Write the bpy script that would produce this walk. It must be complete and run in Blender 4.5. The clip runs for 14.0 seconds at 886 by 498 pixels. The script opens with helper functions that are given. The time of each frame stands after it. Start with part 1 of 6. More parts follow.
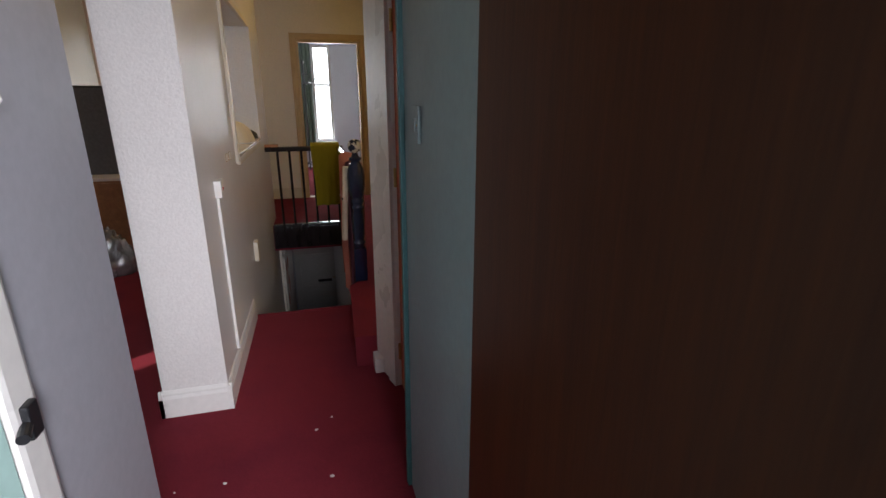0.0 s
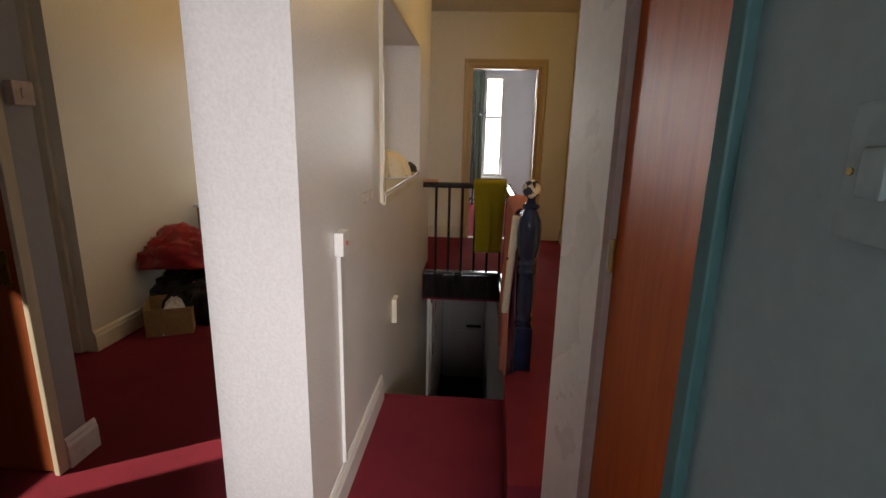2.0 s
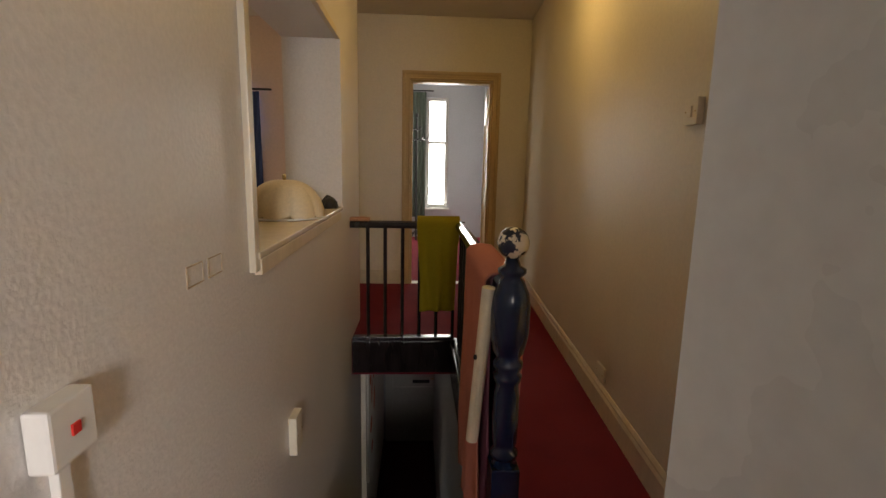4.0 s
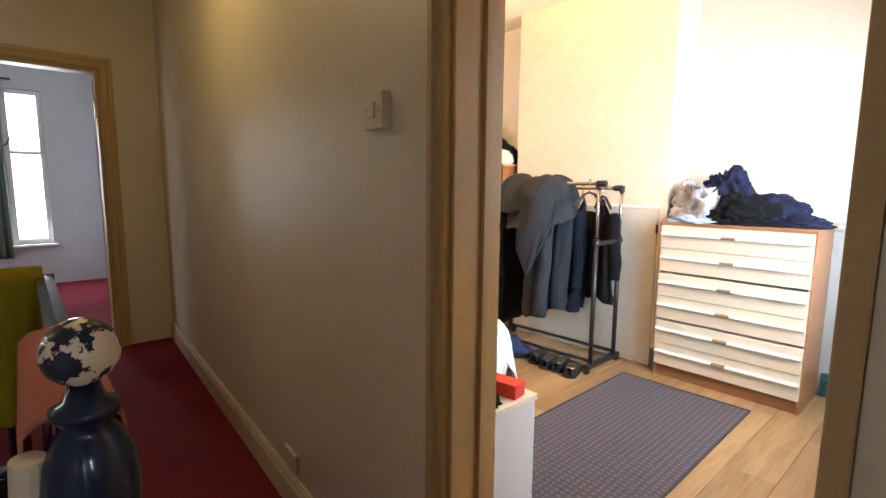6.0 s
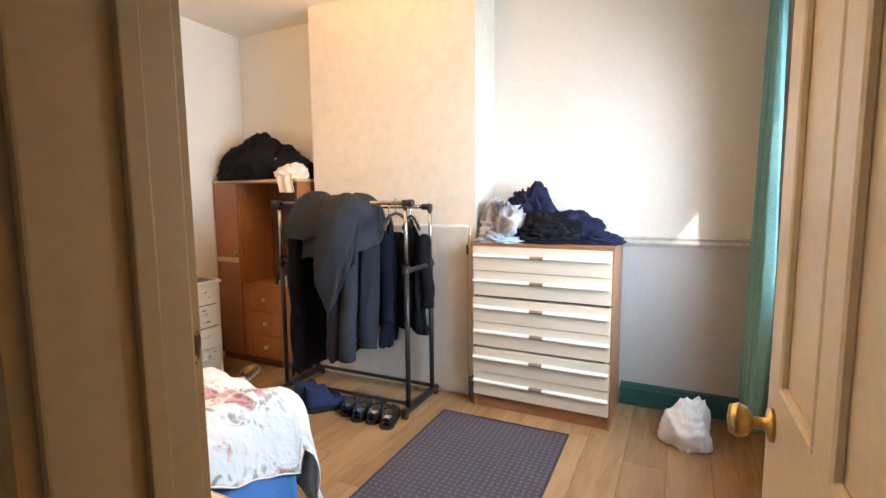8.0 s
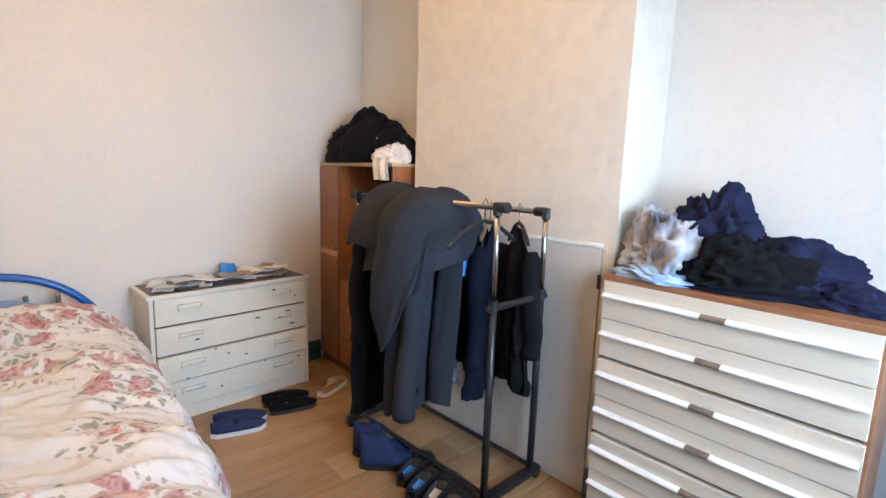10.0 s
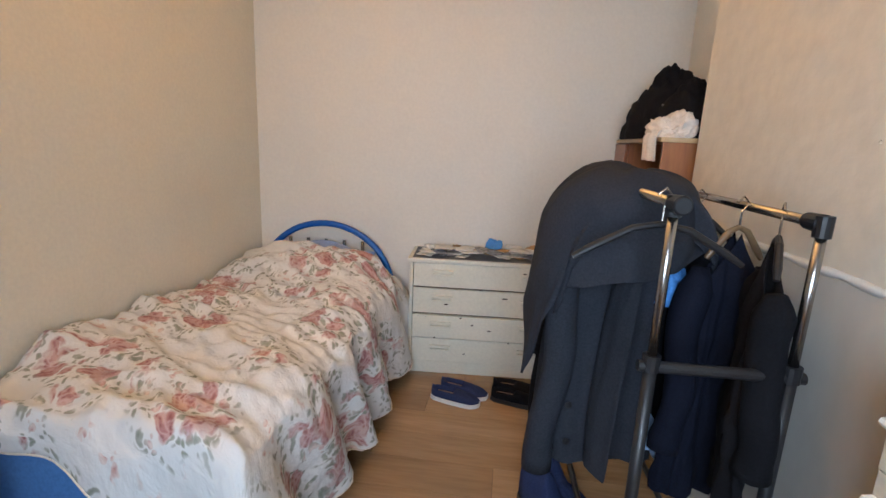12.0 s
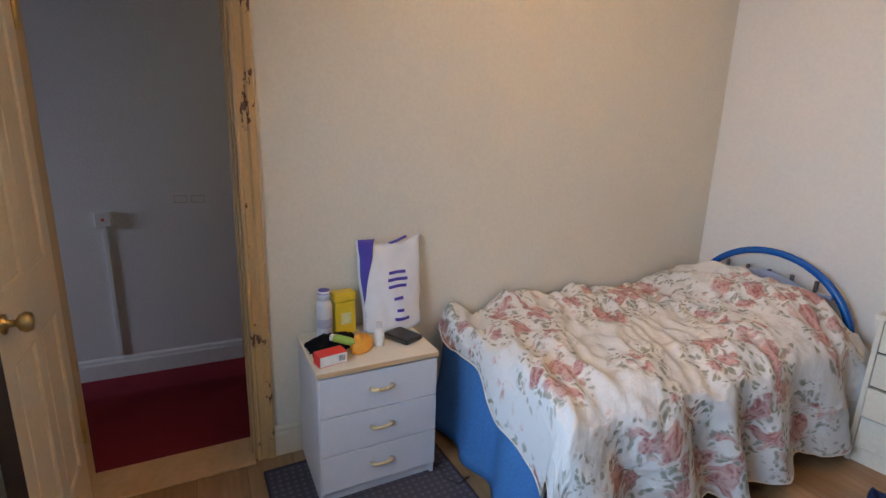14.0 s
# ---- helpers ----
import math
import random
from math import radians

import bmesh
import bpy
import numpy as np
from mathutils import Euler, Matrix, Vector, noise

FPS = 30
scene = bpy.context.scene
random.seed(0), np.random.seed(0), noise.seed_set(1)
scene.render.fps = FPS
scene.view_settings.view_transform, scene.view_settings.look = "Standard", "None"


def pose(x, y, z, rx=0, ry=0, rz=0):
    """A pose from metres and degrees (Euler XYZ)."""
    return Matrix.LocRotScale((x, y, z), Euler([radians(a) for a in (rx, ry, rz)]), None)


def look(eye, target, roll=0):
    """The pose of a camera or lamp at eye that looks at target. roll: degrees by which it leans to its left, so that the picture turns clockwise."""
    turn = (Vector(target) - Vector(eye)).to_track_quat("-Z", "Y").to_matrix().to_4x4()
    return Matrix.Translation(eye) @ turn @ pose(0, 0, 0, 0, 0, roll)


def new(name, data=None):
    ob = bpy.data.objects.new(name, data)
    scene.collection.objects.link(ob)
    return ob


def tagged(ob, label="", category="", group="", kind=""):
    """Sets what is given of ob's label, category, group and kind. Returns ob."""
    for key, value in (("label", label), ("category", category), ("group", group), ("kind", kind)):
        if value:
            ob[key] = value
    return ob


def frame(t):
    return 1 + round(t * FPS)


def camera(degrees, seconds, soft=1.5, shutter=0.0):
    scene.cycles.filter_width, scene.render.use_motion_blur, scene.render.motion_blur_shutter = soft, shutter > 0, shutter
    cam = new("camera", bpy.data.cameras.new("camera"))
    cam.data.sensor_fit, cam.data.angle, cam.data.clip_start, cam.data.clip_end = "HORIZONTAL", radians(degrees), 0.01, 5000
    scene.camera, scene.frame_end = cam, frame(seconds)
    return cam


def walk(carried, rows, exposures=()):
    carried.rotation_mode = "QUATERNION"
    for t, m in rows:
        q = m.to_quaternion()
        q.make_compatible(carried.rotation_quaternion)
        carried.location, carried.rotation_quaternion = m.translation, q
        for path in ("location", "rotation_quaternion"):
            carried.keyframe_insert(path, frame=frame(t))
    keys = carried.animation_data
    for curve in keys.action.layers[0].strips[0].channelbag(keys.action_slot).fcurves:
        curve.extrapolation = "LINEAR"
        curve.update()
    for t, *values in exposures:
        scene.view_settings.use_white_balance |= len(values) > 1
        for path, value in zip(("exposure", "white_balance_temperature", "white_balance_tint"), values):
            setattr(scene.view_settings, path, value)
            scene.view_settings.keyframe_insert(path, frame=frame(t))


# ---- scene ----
cam = camera(85.7, 14.0)
PATH = [
    (0, (0.297, -1.794, 1.283), (0.806, 0.048, 0.694), 0.1),
    (0.5, (0.254, -1.546, 1.264), (0.45, 0.362, 0.696), 0.5),
    (1, (0.247, -1.292, 1.247), (0.255, 0.632, 0.702), 0.7),
    (1.5, (0.255, -1.078, 1.238), (0.191, 0.855, 0.729), 1.1),
    (2, (0.303, -0.817, 1.241), (0.188, 1.126, 0.78), 1.3),
    (2.2, (0.319, -0.719, 1.242), (0.184, 1.226, 0.796), 1.3),
    (4.3, (0.308, 0.352, 1.211), (0.558, 2.309, 0.88), 1.3),
    (4.5, (0.323, 0.43, 1.217), (0.686, 2.37, 0.893), 1.4),
    (5, (0.373, 0.588, 1.219), (1.055, 2.444, 0.921), 1.2),
    (5.5, (0.453, 0.707, 1.222), (1.47, 2.406, 0.943), 0.9),
    (6, (0.556, 0.802, 1.224), (1.868, 2.29, 0.97), 0.5),
    (6.5, (0.657, 0.891, 1.224), (2.198, 2.145, 0.99), 0.1),
    (7, (0.753, 0.969, 1.231), (2.488, 1.939, 1.015), -0.4),
    (7.2, (0.797, 0.99, 1.237), (2.585, 1.86, 1.024), -0.9),
    (9.3, (1.585, 1.158, 1.37), (3.195, 2.317, 1.117), 1.4),
    (9.5, (1.7, 1.182, 1.367), (3.244, 2.425, 1.1), 1.5),
    (10, (2.003, 1.253, 1.37), (3.317, 2.73, 1.067), 1.9),
    (10.5, (2.253, 1.325, 1.367), (3.252, 3.024, 1.023), 2.3),
    (11, (2.513, 1.366, 1.392), (3.156, 3.223, 1.018), 2.6),
    (11.5, (2.764, 1.348, 1.384), (3.012, 3.291, 0.98), 2.6),
    (12, (2.977, 1.348, 1.366), (2.73, 3.285, 0.935), 2.6),
    (12.5, (3.161, 1.403, 1.363), (2.422, 3.204, 0.904), 2.2),
    (13, (3.318, 1.416, 1.367), (2.157, 2.976, 0.902), 2.2),
    (13.5, (3.385, 1.408, 1.405), (1.888, 2.637, 0.906), 2.2),
    (14, (3.338, 1.378, 1.422), (1.606, 2.264, 0.958), 1.7),
]
walk(cam, [(t, look(eye, target, roll)) for t, eye, target, roll in PATH], exposures=[(0.0, 0.05, 6500, 10), (1.0, 0.16, 6700, 10), (1.6, 0.12, 7000, 10), (2.1, 0.34, 7100, 10), (4.5, 0.20, 7700, 9), (5.0, 0.25, 6700, 9), (5.6, 0.26, 6300, 9), (6.5, 0.18, 6200, 9), (7.2, 0.02, 6100, 9), (9.3, -0.52, 5400, 9), (11.2, -0.66, 5150, 9), (12.4, -1.27, 5800, 9), (13.5, -1.18, 5300, 9), (14.0, -1.20, 5150, 9)])

# ---- world, sun, lamps ----
world = bpy.data.worlds.new("sky")
scene.world = world
world.use_nodes = True
wn = world.node_tree.nodes
sky = wn.new("ShaderNodeTexSky")
sky.sky_type, sky.sun_disc = "NISHITA", False
sky.sun_elevation, sky.sun_rotation = radians(35), radians(233)
world.node_tree.links.new(sky.outputs[0], wn["Background"].inputs[0])
wn["Background"].inputs[1].default_value = 0.12


def lamp(name, kind, m, energy, colour, **settings):
    data = bpy.data.lights.new(name, kind)
    data.energy, data.color = energy, colour
    if kind == "AREA":
        data.shape, data.size, data.size_y = "RECTANGLE", settings["size"], settings["size_y"]
        data.spread = settings.get("spread", math.pi)
    elif kind == "SUN":
        data.angle = settings["angle"]
    else:
        data.shadow_soft_size = settings["soft"]
    if kind == "SPOT":
        data.spot_size, data.spot_blend = settings["cone"], 1.0
    ob = new(name, data)
    ob.matrix_world = m
    return ob


SUN_FROM = Vector((-0.80, -0.47, 0.70))
lamp("sun", "SUN", look(SUN_FROM * 10, (0, 0, 0)), 5.0, (1.0, 0.93, 0.82), angle=radians(0.6))
# sky light in the window openings
lamp("bedroom_window_light", "AREA", look((2.95, 0.42, 1.55), (3.30, 3.00, 0.85)), 57, (0.82, 0.92, 1.0), size=1.2, size_y=1.2, spread=radians(130))
lamp("front_room_window_light", "AREA", look((-1.75, 5.36, 1.4), (-0.75, 3.0, 0.2)), 30, (0.9, 0.95, 1.0), size=0.6, size_y=1.3, spread=radians(95))
lamp("far_room_window_light", "AREA", look((0.75, 8.38, 1.4), (0.75, 5.0, 0.9)), 22, (0.9, 0.95, 1.0), size=0.5, size_y=1.7)
lamp("start_room_window_light", "AREA", look((0.75, -3.2, 1.45), (-0.20, 0.45, 0.35)), 35, (0.90, 0.90, 1.0), size=0.7, size_y=1.1, spread=radians(85))
# unseen upward spot added mid-room to warm the upper walls and ceiling
lamp("bedroom_warm_fill", "SPOT", look((2.45, 2.75, 1.98), (2.45, 2.751, 2.6)), 290, (1.0, 0.49, 0.12), soft=0.10, cone=radians(170))
# the warm ceiling bulb of the landing
lamp("landing_bulb", "POINT", pose(0.80, 2.95, 2.30), 8.5, (1.0, 0.68, 0.26), soft=0.05)
# warm point light added to brighten the front room, without any fitting
lamp("front_room_fill", "POINT", pose(-1.15, 3.20, 2.30), 5.5, (1.0, 0.66, 0.28), soft=0.05)

# ---- materials ----


def material(name, colour, rough=0.6, metal=0.0, grain=40.0, vary=0.12, bump=0.1, coarse=2.5, dirt=0.1, dirt_colour=None, stretch=(1, 1, 1), depth=0.002):
    m = bpy.data.materials.new(name)
    m.use_nodes = True
    nt = m.node_tree
    n, ln = nt.nodes, nt.links
    b = n["Principled BSDF"]
    co = n.new("ShaderNodeTexCoord")
    mp = n.new("ShaderNodeMapping")
    mp.inputs["Scale"].default_value = stretch
    ln.new(co.outputs["Object"], mp.inputs[0])
    fine, big = n.new("ShaderNodeTexNoise"), n.new("ShaderNodeTexNoise")
    fine.inputs["Scale"].default_value, fine.inputs["Detail"].default_value = grain, 6
    big.inputs["Scale"].default_value, big.inputs["Detail"].default_value = coarse, 5
    ln.new(mp.outputs[0], fine.inputs["Vector"])
    ln.new(mp.outputs[0], big.inputs["Vector"])
    r1 = n.new("ShaderNodeValToRGB")
    lo = [max(0, c * (1 - vary)) for c in colour]
    hi = [min(1, c * (1 + vary)) for c in colour]
    r1.color_ramp.elements[0].position, r1.color_ramp.elements[1].position = 0.3, 0.7
    r1.color_ramp.elements[0].color, r1.color_ramp.elements[1].color = (*lo, 1), (*hi, 1)
    ln.new(fine.outputs[0], r1.inputs[0])
    r2 = n.new("ShaderNodeValToRGB")
    r2.color_ramp.elements[0].position, r2.color_ramp.elements[1].position = 0.48, 0.72
    r2.color_ramp.elements[0].color, r2.color_ramp.elements[1].color = (0, 0, 0, 1), (dirt, dirt, dirt, 1)
    ln.new(big.outputs[0], r2.inputs[0])
    mx = n.new("ShaderNodeMix")
    mx.data_type = "RGBA"
    ln.new(r2.outputs[0], mx.inputs[0])
    ln.new(r1.outputs[0], mx.inputs[6])
    mx.inputs[7].default_value = (*(dirt_colour or [c * 0.45 for c in colour]), 1)
    ln.new(mx.outputs[2], b.inputs["Base Color"])
    rr = n.new("ShaderNodeMapRange")
    rr.inputs[3].default_value, rr.inputs[4].default_value = max(0.03, rough - 0.1), min(1, rough + 0.1)
    ln.new(big.outputs[0], rr.inputs[0])
    ln.new(rr.outputs[0], b.inputs["Roughness"])
    b.inputs["Metallic"].default_value = metal
    if rough >= 0.8:
        b.inputs["Specular IOR Level"].default_value = 0.12
    if bump:
        bp = n.new("ShaderNodeBump")
        bp.inputs["Strength"].default_value, bp.inputs["Distance"].default_value = bump, depth
        ln.new(fine.outputs[0], bp.inputs["Height"])
        ln.new(bp.outputs[0], b.inputs["Normal"])
    return m


def tint_by_object(m, amount=0.25):
    """Lets alike pieces differ a little in lightness."""
    n, ln = m.node_tree.nodes, m.node_tree.links
    b = n["Principled BSDF"]
    src = b.inputs["Base Color"].links[0].from_socket
    info, mul = n.new("ShaderNodeObjectInfo"), n.new("ShaderNodeMapRange")
    mul.inputs[3].default_value, mul.inputs[4].default_value = 1 - amount, 1 + amount
    ln.new(info.outputs["Random"], mul.inputs[0])
    hs = n.new("ShaderNodeHueSaturation")
    ln.new(mul.outputs[0], hs.inputs["Value"])
    ln.new(src, hs.inputs["Color"])
    ln.new(hs.outputs[0], b.inputs["Base Color"])
    return m


def flaked(name, top, under, scale=6.0, amount=0.62, rough=0.35, stretch=(1, 1, 1)):
    """Paint with chips through which the layer below shows."""
    m = material(name, top, rough, grain=60, vary=0.05, bump=0.08)
    n, ln = m.node_tree.nodes, m.node_tree.links
    b = n["Principled BSDF"]
    src = b.inputs["Base Color"].links[0].from_socket
    co, mp, no, st = n.new("ShaderNodeTexCoord"), n.new("ShaderNodeMapping"), n.new("ShaderNodeTexNoise"), n.new("ShaderNodeMath")
    mp.inputs["Scale"].default_value = stretch
    ln.new(co.outputs["Object"], mp.inputs[0])
    ln.new(mp.outputs[0], no.inputs["Vector"])
    no.inputs["Scale"].default_value, no.inputs["Detail"].default_value, no.inputs["Roughness"].default_value = scale, 8, 0.65
    st.operation, st.inputs[1].default_value = "GREATER_THAN", amount
    ln.new(no.outputs[0], st.inputs[0])
    mx = n.new("ShaderNodeMix")
    mx.data_type = "RGBA"
    ln.new(st.outputs[0], mx.inputs[0])
    ln.new(src, mx.inputs[6])
    mx.inputs[7].default_value = (*under, 1)
    ln.new(mx.outputs[2], b.inputs["Base Color"])
    return m


def wood(name, light, dark, scale=3.0, stretch=(1, 1, 12), rough=0.45, rings=5.0):
    """Wood with long grain: the grain runs along the axis with the smallest stretch."""
    m = bpy.data.materials.new(name)
    m.use_nodes = True
    n, ln = m.node_tree.nodes, m.node_tree.links
    b = n["Principled BSDF"]
    co, mp, no, no2 = n.new("ShaderNodeTexCoord"), n.new("ShaderNodeMapping"), n.new("ShaderNodeTexNoise"), n.new("ShaderNodeTexNoise")
    info, add = n.new("ShaderNodeObjectInfo"), n.new("ShaderNodeVectorMath")
    add.operation = "ADD"
    mp.inputs["Scale"].default_value = stretch
    ln.new(co.outputs["Object"], add.inputs[0])
    comb = n.new("ShaderNodeCombineXYZ")
    big = n.new("ShaderNodeMath")
    big.operation, big.inputs[1].default_value = "MULTIPLY", 7.0
    ln.new(info.outputs["Random"], big.inputs[0])
    for k in range(3):
        ln.new(big.outputs[0], comb.inputs[k])
    ln.new(comb.outputs[0], add.inputs[1])
    ln.new(add.outputs[0], mp.inputs[0])
    ln.new(mp.outputs[0], no.inputs["Vector"])
    ln.new(mp.outputs[0], no2.inputs["Vector"])
    no.inputs["Scale"].default_value, no.inputs["Detail"].default_value, no.inputs["Distortion"].default_value = scale, 8, 0.6
    no2.inputs["Scale"].default_value, no2.inputs["Detail"].default_value = scale * rings, 4
    r = n.new("ShaderNodeValToRGB")
    r.color_ramp.elements[0].position, r.color_ramp.elements[1].position = 0.32, 0.68
    r.color_ramp.elements[0].color, r.color_ramp.elements[1].color = (*dark, 1), (*light, 1)
    av = n.new("ShaderNodeMix")
    av.inputs[0].default_value = 0.4
    ln.new(no.outputs[0], av.inputs[2])
    ln.new(no2.outputs[0], av.inputs[3])
    ln.new(av.outputs[0], r.inputs[0])
    ln.new(r.outputs[0], b.inputs["Base Color"])
    bp = n.new("ShaderNodeBump")
    bp.inputs["Strength"].default_value, bp.inputs["Distance"].default_value = 0.15, 0.001
    ln.new(no2.outputs[0], bp.inputs["Height"])
    ln.new(bp.outputs[0], b.inputs["Normal"])
    b.inputs["Roughness"].default_value = rough
    return m


def floral(name):
    """Cream cotton printed with clusters of dusty-pink roses and grey-green leaves."""
    m = bpy.data.materials.new(name)
    m.use_nodes = True
    n, ln = m.node_tree.nodes, m.node_tree.links
    b = n["Principled BSDF"]
    co = n.new("ShaderNodeUVMap")
    warp = n.new("ShaderNodeTexNoise")
    warp.inputs["Scale"].default_value, warp.inputs["Detail"].default_value = 9, 3
    ln.new(co.outputs[0], warp.inputs["Vector"])
    wm = n.new("ShaderNodeMix")
    wm.data_type, wm.blend_type = "RGBA", "LINEAR_LIGHT"
    wm.inputs[0].default_value = 0.085
    ln.new(co.outputs[0], wm.inputs[6])
    ln.new(warp.outputs["Color"], wm.inputs[7])

    def cells(scale, feature="F1"):
        v = n.new("ShaderNodeTexVoronoi")
        v.feature, v.inputs["Scale"].default_value = feature, scale
        ln.new(wm.outputs[2], v.inputs["Vector"])
        return v

    def ramp(src, stops):
        r = n.new("ShaderNodeValToRGB")
        while len(r.color_ramp.elements) < len(stops):
            r.color_ramp.elements.new(0.5)
        for e, (p, c) in zip(r.color_ramp.elements, stops):
            e.position, e.color = p, (*c, 1)
        ln.new(src, r.inputs[0])
        return r.outputs[0]

    def over(mask, under, top):
        mx = n.new("ShaderNodeMix")
        mx.data_type = "RGBA"
        ln.new(mask, mx.inputs[0])
        if isinstance(under, tuple):
            mx.inputs[6].default_value = (*under, 1)
        else:
            ln.new(under, mx.inputs[6])
        ln.new(top, mx.inputs[7])
        return mx.outputs[2]

    def times(a, c):
        mul = n.new("ShaderNodeMix")
        mul.data_type, mul.blend_type = "RGBA", "MULTIPLY"
        mul.inputs[0].default_value = 1
        ln.new(a, mul.inputs[6])
        ln.new(c, mul.inputs[7])
        return mul.outputs[2]

    W, K = (1, 1, 1), (0, 0, 0)
    bouquet, blooms, petals, leaf, sprig = cells(3.7), cells(11.0), cells(46), cells(30), cells(7.3)
    petal = ramp(petals.outputs["Distance"], [(0.05, (0.26, 0.105, 0.11)), (0.35, (0.42, 0.245, 0.245)), (0.65, (0.56, 0.43, 0.42))])
    tint = ramp(blooms.outputs["Color"], [(0.2, (1.0, 0.95, 0.92)), (0.5, (0.82, 0.66, 0.65)), (0.8, (1.0, 1.0, 1.0))])
    rose = times(petal, tint)
    pale = ramp(petals.outputs["Distance"], [(0.05, (0.45, 0.25, 0.24)), (0.4, (0.60, 0.45, 0.42)), (0.7, (0.66, 0.57, 0.53))])
    green = ramp(leaf.outputs["Distance"], [(0.1, (0.24, 0.26, 0.21)), (0.35, (0.37, 0.38, 0.34)), (0.6, (0.52, 0.51, 0.47))])
    leaf_zone = ramp(bouquet.outputs["Distance"], [(0.48, W), (0.62, W), (0.72, K), (1.0, K)])
    leaf_cut = ramp(leaf.outputs["Distance"], [(0.34, W), (0.46, K), (1, K)])
    rose_zone = ramp(bouquet.outputs["Distance"], [(0.46, W), (0.54, K), (1, K)])
    rose_cut = ramp(blooms.outputs["Distance"], [(0.44, W), (0.54, K), (1, K)])
    sprig_zone = ramp(sprig.outputs["Distance"], [(0.22, W), (0.34, K), (1, K)])
    base = over(times(leaf_zone, leaf_cut), (0.68, 0.685, 0.68), green)
    base = over(times(sprig_zone, leaf_cut), base, pale)
    base = over(times(rose_zone, rose_cut), base, rose)
    ln.new(base, b.inputs["Base Color"])
    weave = n.new("ShaderNodeTexNoise")
    weave.inputs["Scale"].default_value, weave.inputs["Detail"].default_value = 14, 8
    ln.new(co.outputs[0], weave.inputs["Vector"])
    bp = n.new("ShaderNodeBump")
    bp.inputs["Strength"].default_value, bp.inputs["Distance"].default_value = 0.5, 0.03
    ln.new(weave.outputs[0], bp.inputs["Height"])
    ln.new(bp.outputs[0], b.inputs["Normal"])
    b.inputs["Roughness"].default_value = 0.85
    return m


def dotted_rug(name):
    m = bpy.data.materials.new(name)
    m.use_nodes = True
    n, ln = m.node_tree.nodes, m.node_tree.links
    b = n["Principled BSDF"]
    co = n.new("ShaderNodeTexCoord")
    v = n.new("ShaderNodeTexVoronoi")
    v.inputs["Scale"].default_value, v.inputs["Randomness"].default_value = 34, 0.12
    ln.new(co.outputs["Object"], v.inputs["Vector"])
    r = n.new("ShaderNodeValToRGB")
    r.color_ramp.elements[0].position, r.color_ramp.elements[1].position = 0.2, 0.36
    r.color_ramp.elements[0].color, r.color_ramp.elements[1].color = (0.10, 0.09, 0.108, 1), (0.055, 0.048, 0.064, 1)
    ln.new(v.outputs["Distance"], r.inputs[0])
    ln.new(r.outputs[0], b.inputs["Base Color"])
    bp = n.new("ShaderNodeBump")
    bp.inputs["Strength"].default_value, bp.inputs["Distance"].default_value, bp.invert = 0.6, 0.006, True
    ln.new(v.outputs["Distance"], bp.inputs["Height"])
    ln.new(bp.outputs[0], b.inputs["Normal"])
    b.inputs["Roughness"].default_value = 0.95
    return m


CREAM = material("cream_wall_paint", (0.71, 0.655, 0.535), 0.42, grain=70, vary=0.04, bump=0.25, coarse=1.6, dirt=0.16, dirt_colour=(0.5, 0.43, 0.33))
BEDWALL = material("bedroom_wall_paint", (0.76, 0.72, 0.65), 0.6, grain=55, vary=0.03, bump=0.22, coarse=1.3, dirt=0.12, dirt_colour=(0.58, 0.5, 0.4))
BREAST = material("patched_plaster_paint", (0.70, 0.64, 0.54), 0.45, grain=16, vary=0.05, bump=0.5, coarse=5, dirt=0.2, dirt_colour=(0.55, 0.48, 0.38), depth=0.006)
WHITEWALL = material("textured_white_paint", (0.70, 0.67, 0.64), 0.34, grain=90, vary=0.05, bump=0.45, coarse=2, dirt=0.08, depth=0.004)
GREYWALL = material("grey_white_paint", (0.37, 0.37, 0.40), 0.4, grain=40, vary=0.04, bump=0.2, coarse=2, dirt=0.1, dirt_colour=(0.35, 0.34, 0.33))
TEALWALL = material("pale_teal_paint", (0.20, 0.255, 0.265), 0.45, grain=40, vary=0.05, bump=0.2, coarse=3, dirt=0.2, dirt_colour=(0.2, 0.24, 0.24))
TEALTRIM = material("teal_gloss_paint", (0.045, 0.13, 0.135), 0.6, grain=30, vary=0.1, bump=0.15)
MINT = material("mint_gloss_paint", (0.45, 0.66, 0.60), 0.35, grain=30, vary=0.05, bump=0.1)
TRIM = material("cream_gloss_trim", (0.66, 0.58, 0.44), 0.35, grain=35, vary=0.06, bump=0.1, dirt=0.2, stretch=(1, 1, 0.2))
YTRIM = flaked("yellowed_trim", (0.52, 0.37, 0.18), (0.22, 0.11, 0.04), 5.0, 0.70, 0.4, (1, 1, 0.3))
CHIPPED = flaked("chipped_trim", (0.52, 0.35, 0.15), (0.10, 0.045, 0.02), 7.0, 0.60, 0.4, (1.6, 1.6, 0.8))
WHITETRIM = material("white_gloss_trim", (0.74, 0.72, 0.68), 0.3, grain=30, vary=0.04, bump=0.1, dirt=0.12)
PLASTIC = material("white_plastic", (0.74, 0.68, 0.54), 0.35, grain=90, vary=0.03, bump=0.03)
CARPET = material("red_carpet", (0.20, 0.022, 0.035), 0.95, grain=420, vary=0.55, bump=0.8, coarse=3, dirt=0.35, dirt_colour=(0.10, 0.012, 0.03), depth=0.004)
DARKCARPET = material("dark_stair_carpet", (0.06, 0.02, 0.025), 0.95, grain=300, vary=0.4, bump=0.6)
CEIL = material("ceiling_paint", (0.74, 0.70, 0.62), 0.8, grain=60, vary=0.03, bump=0.1)
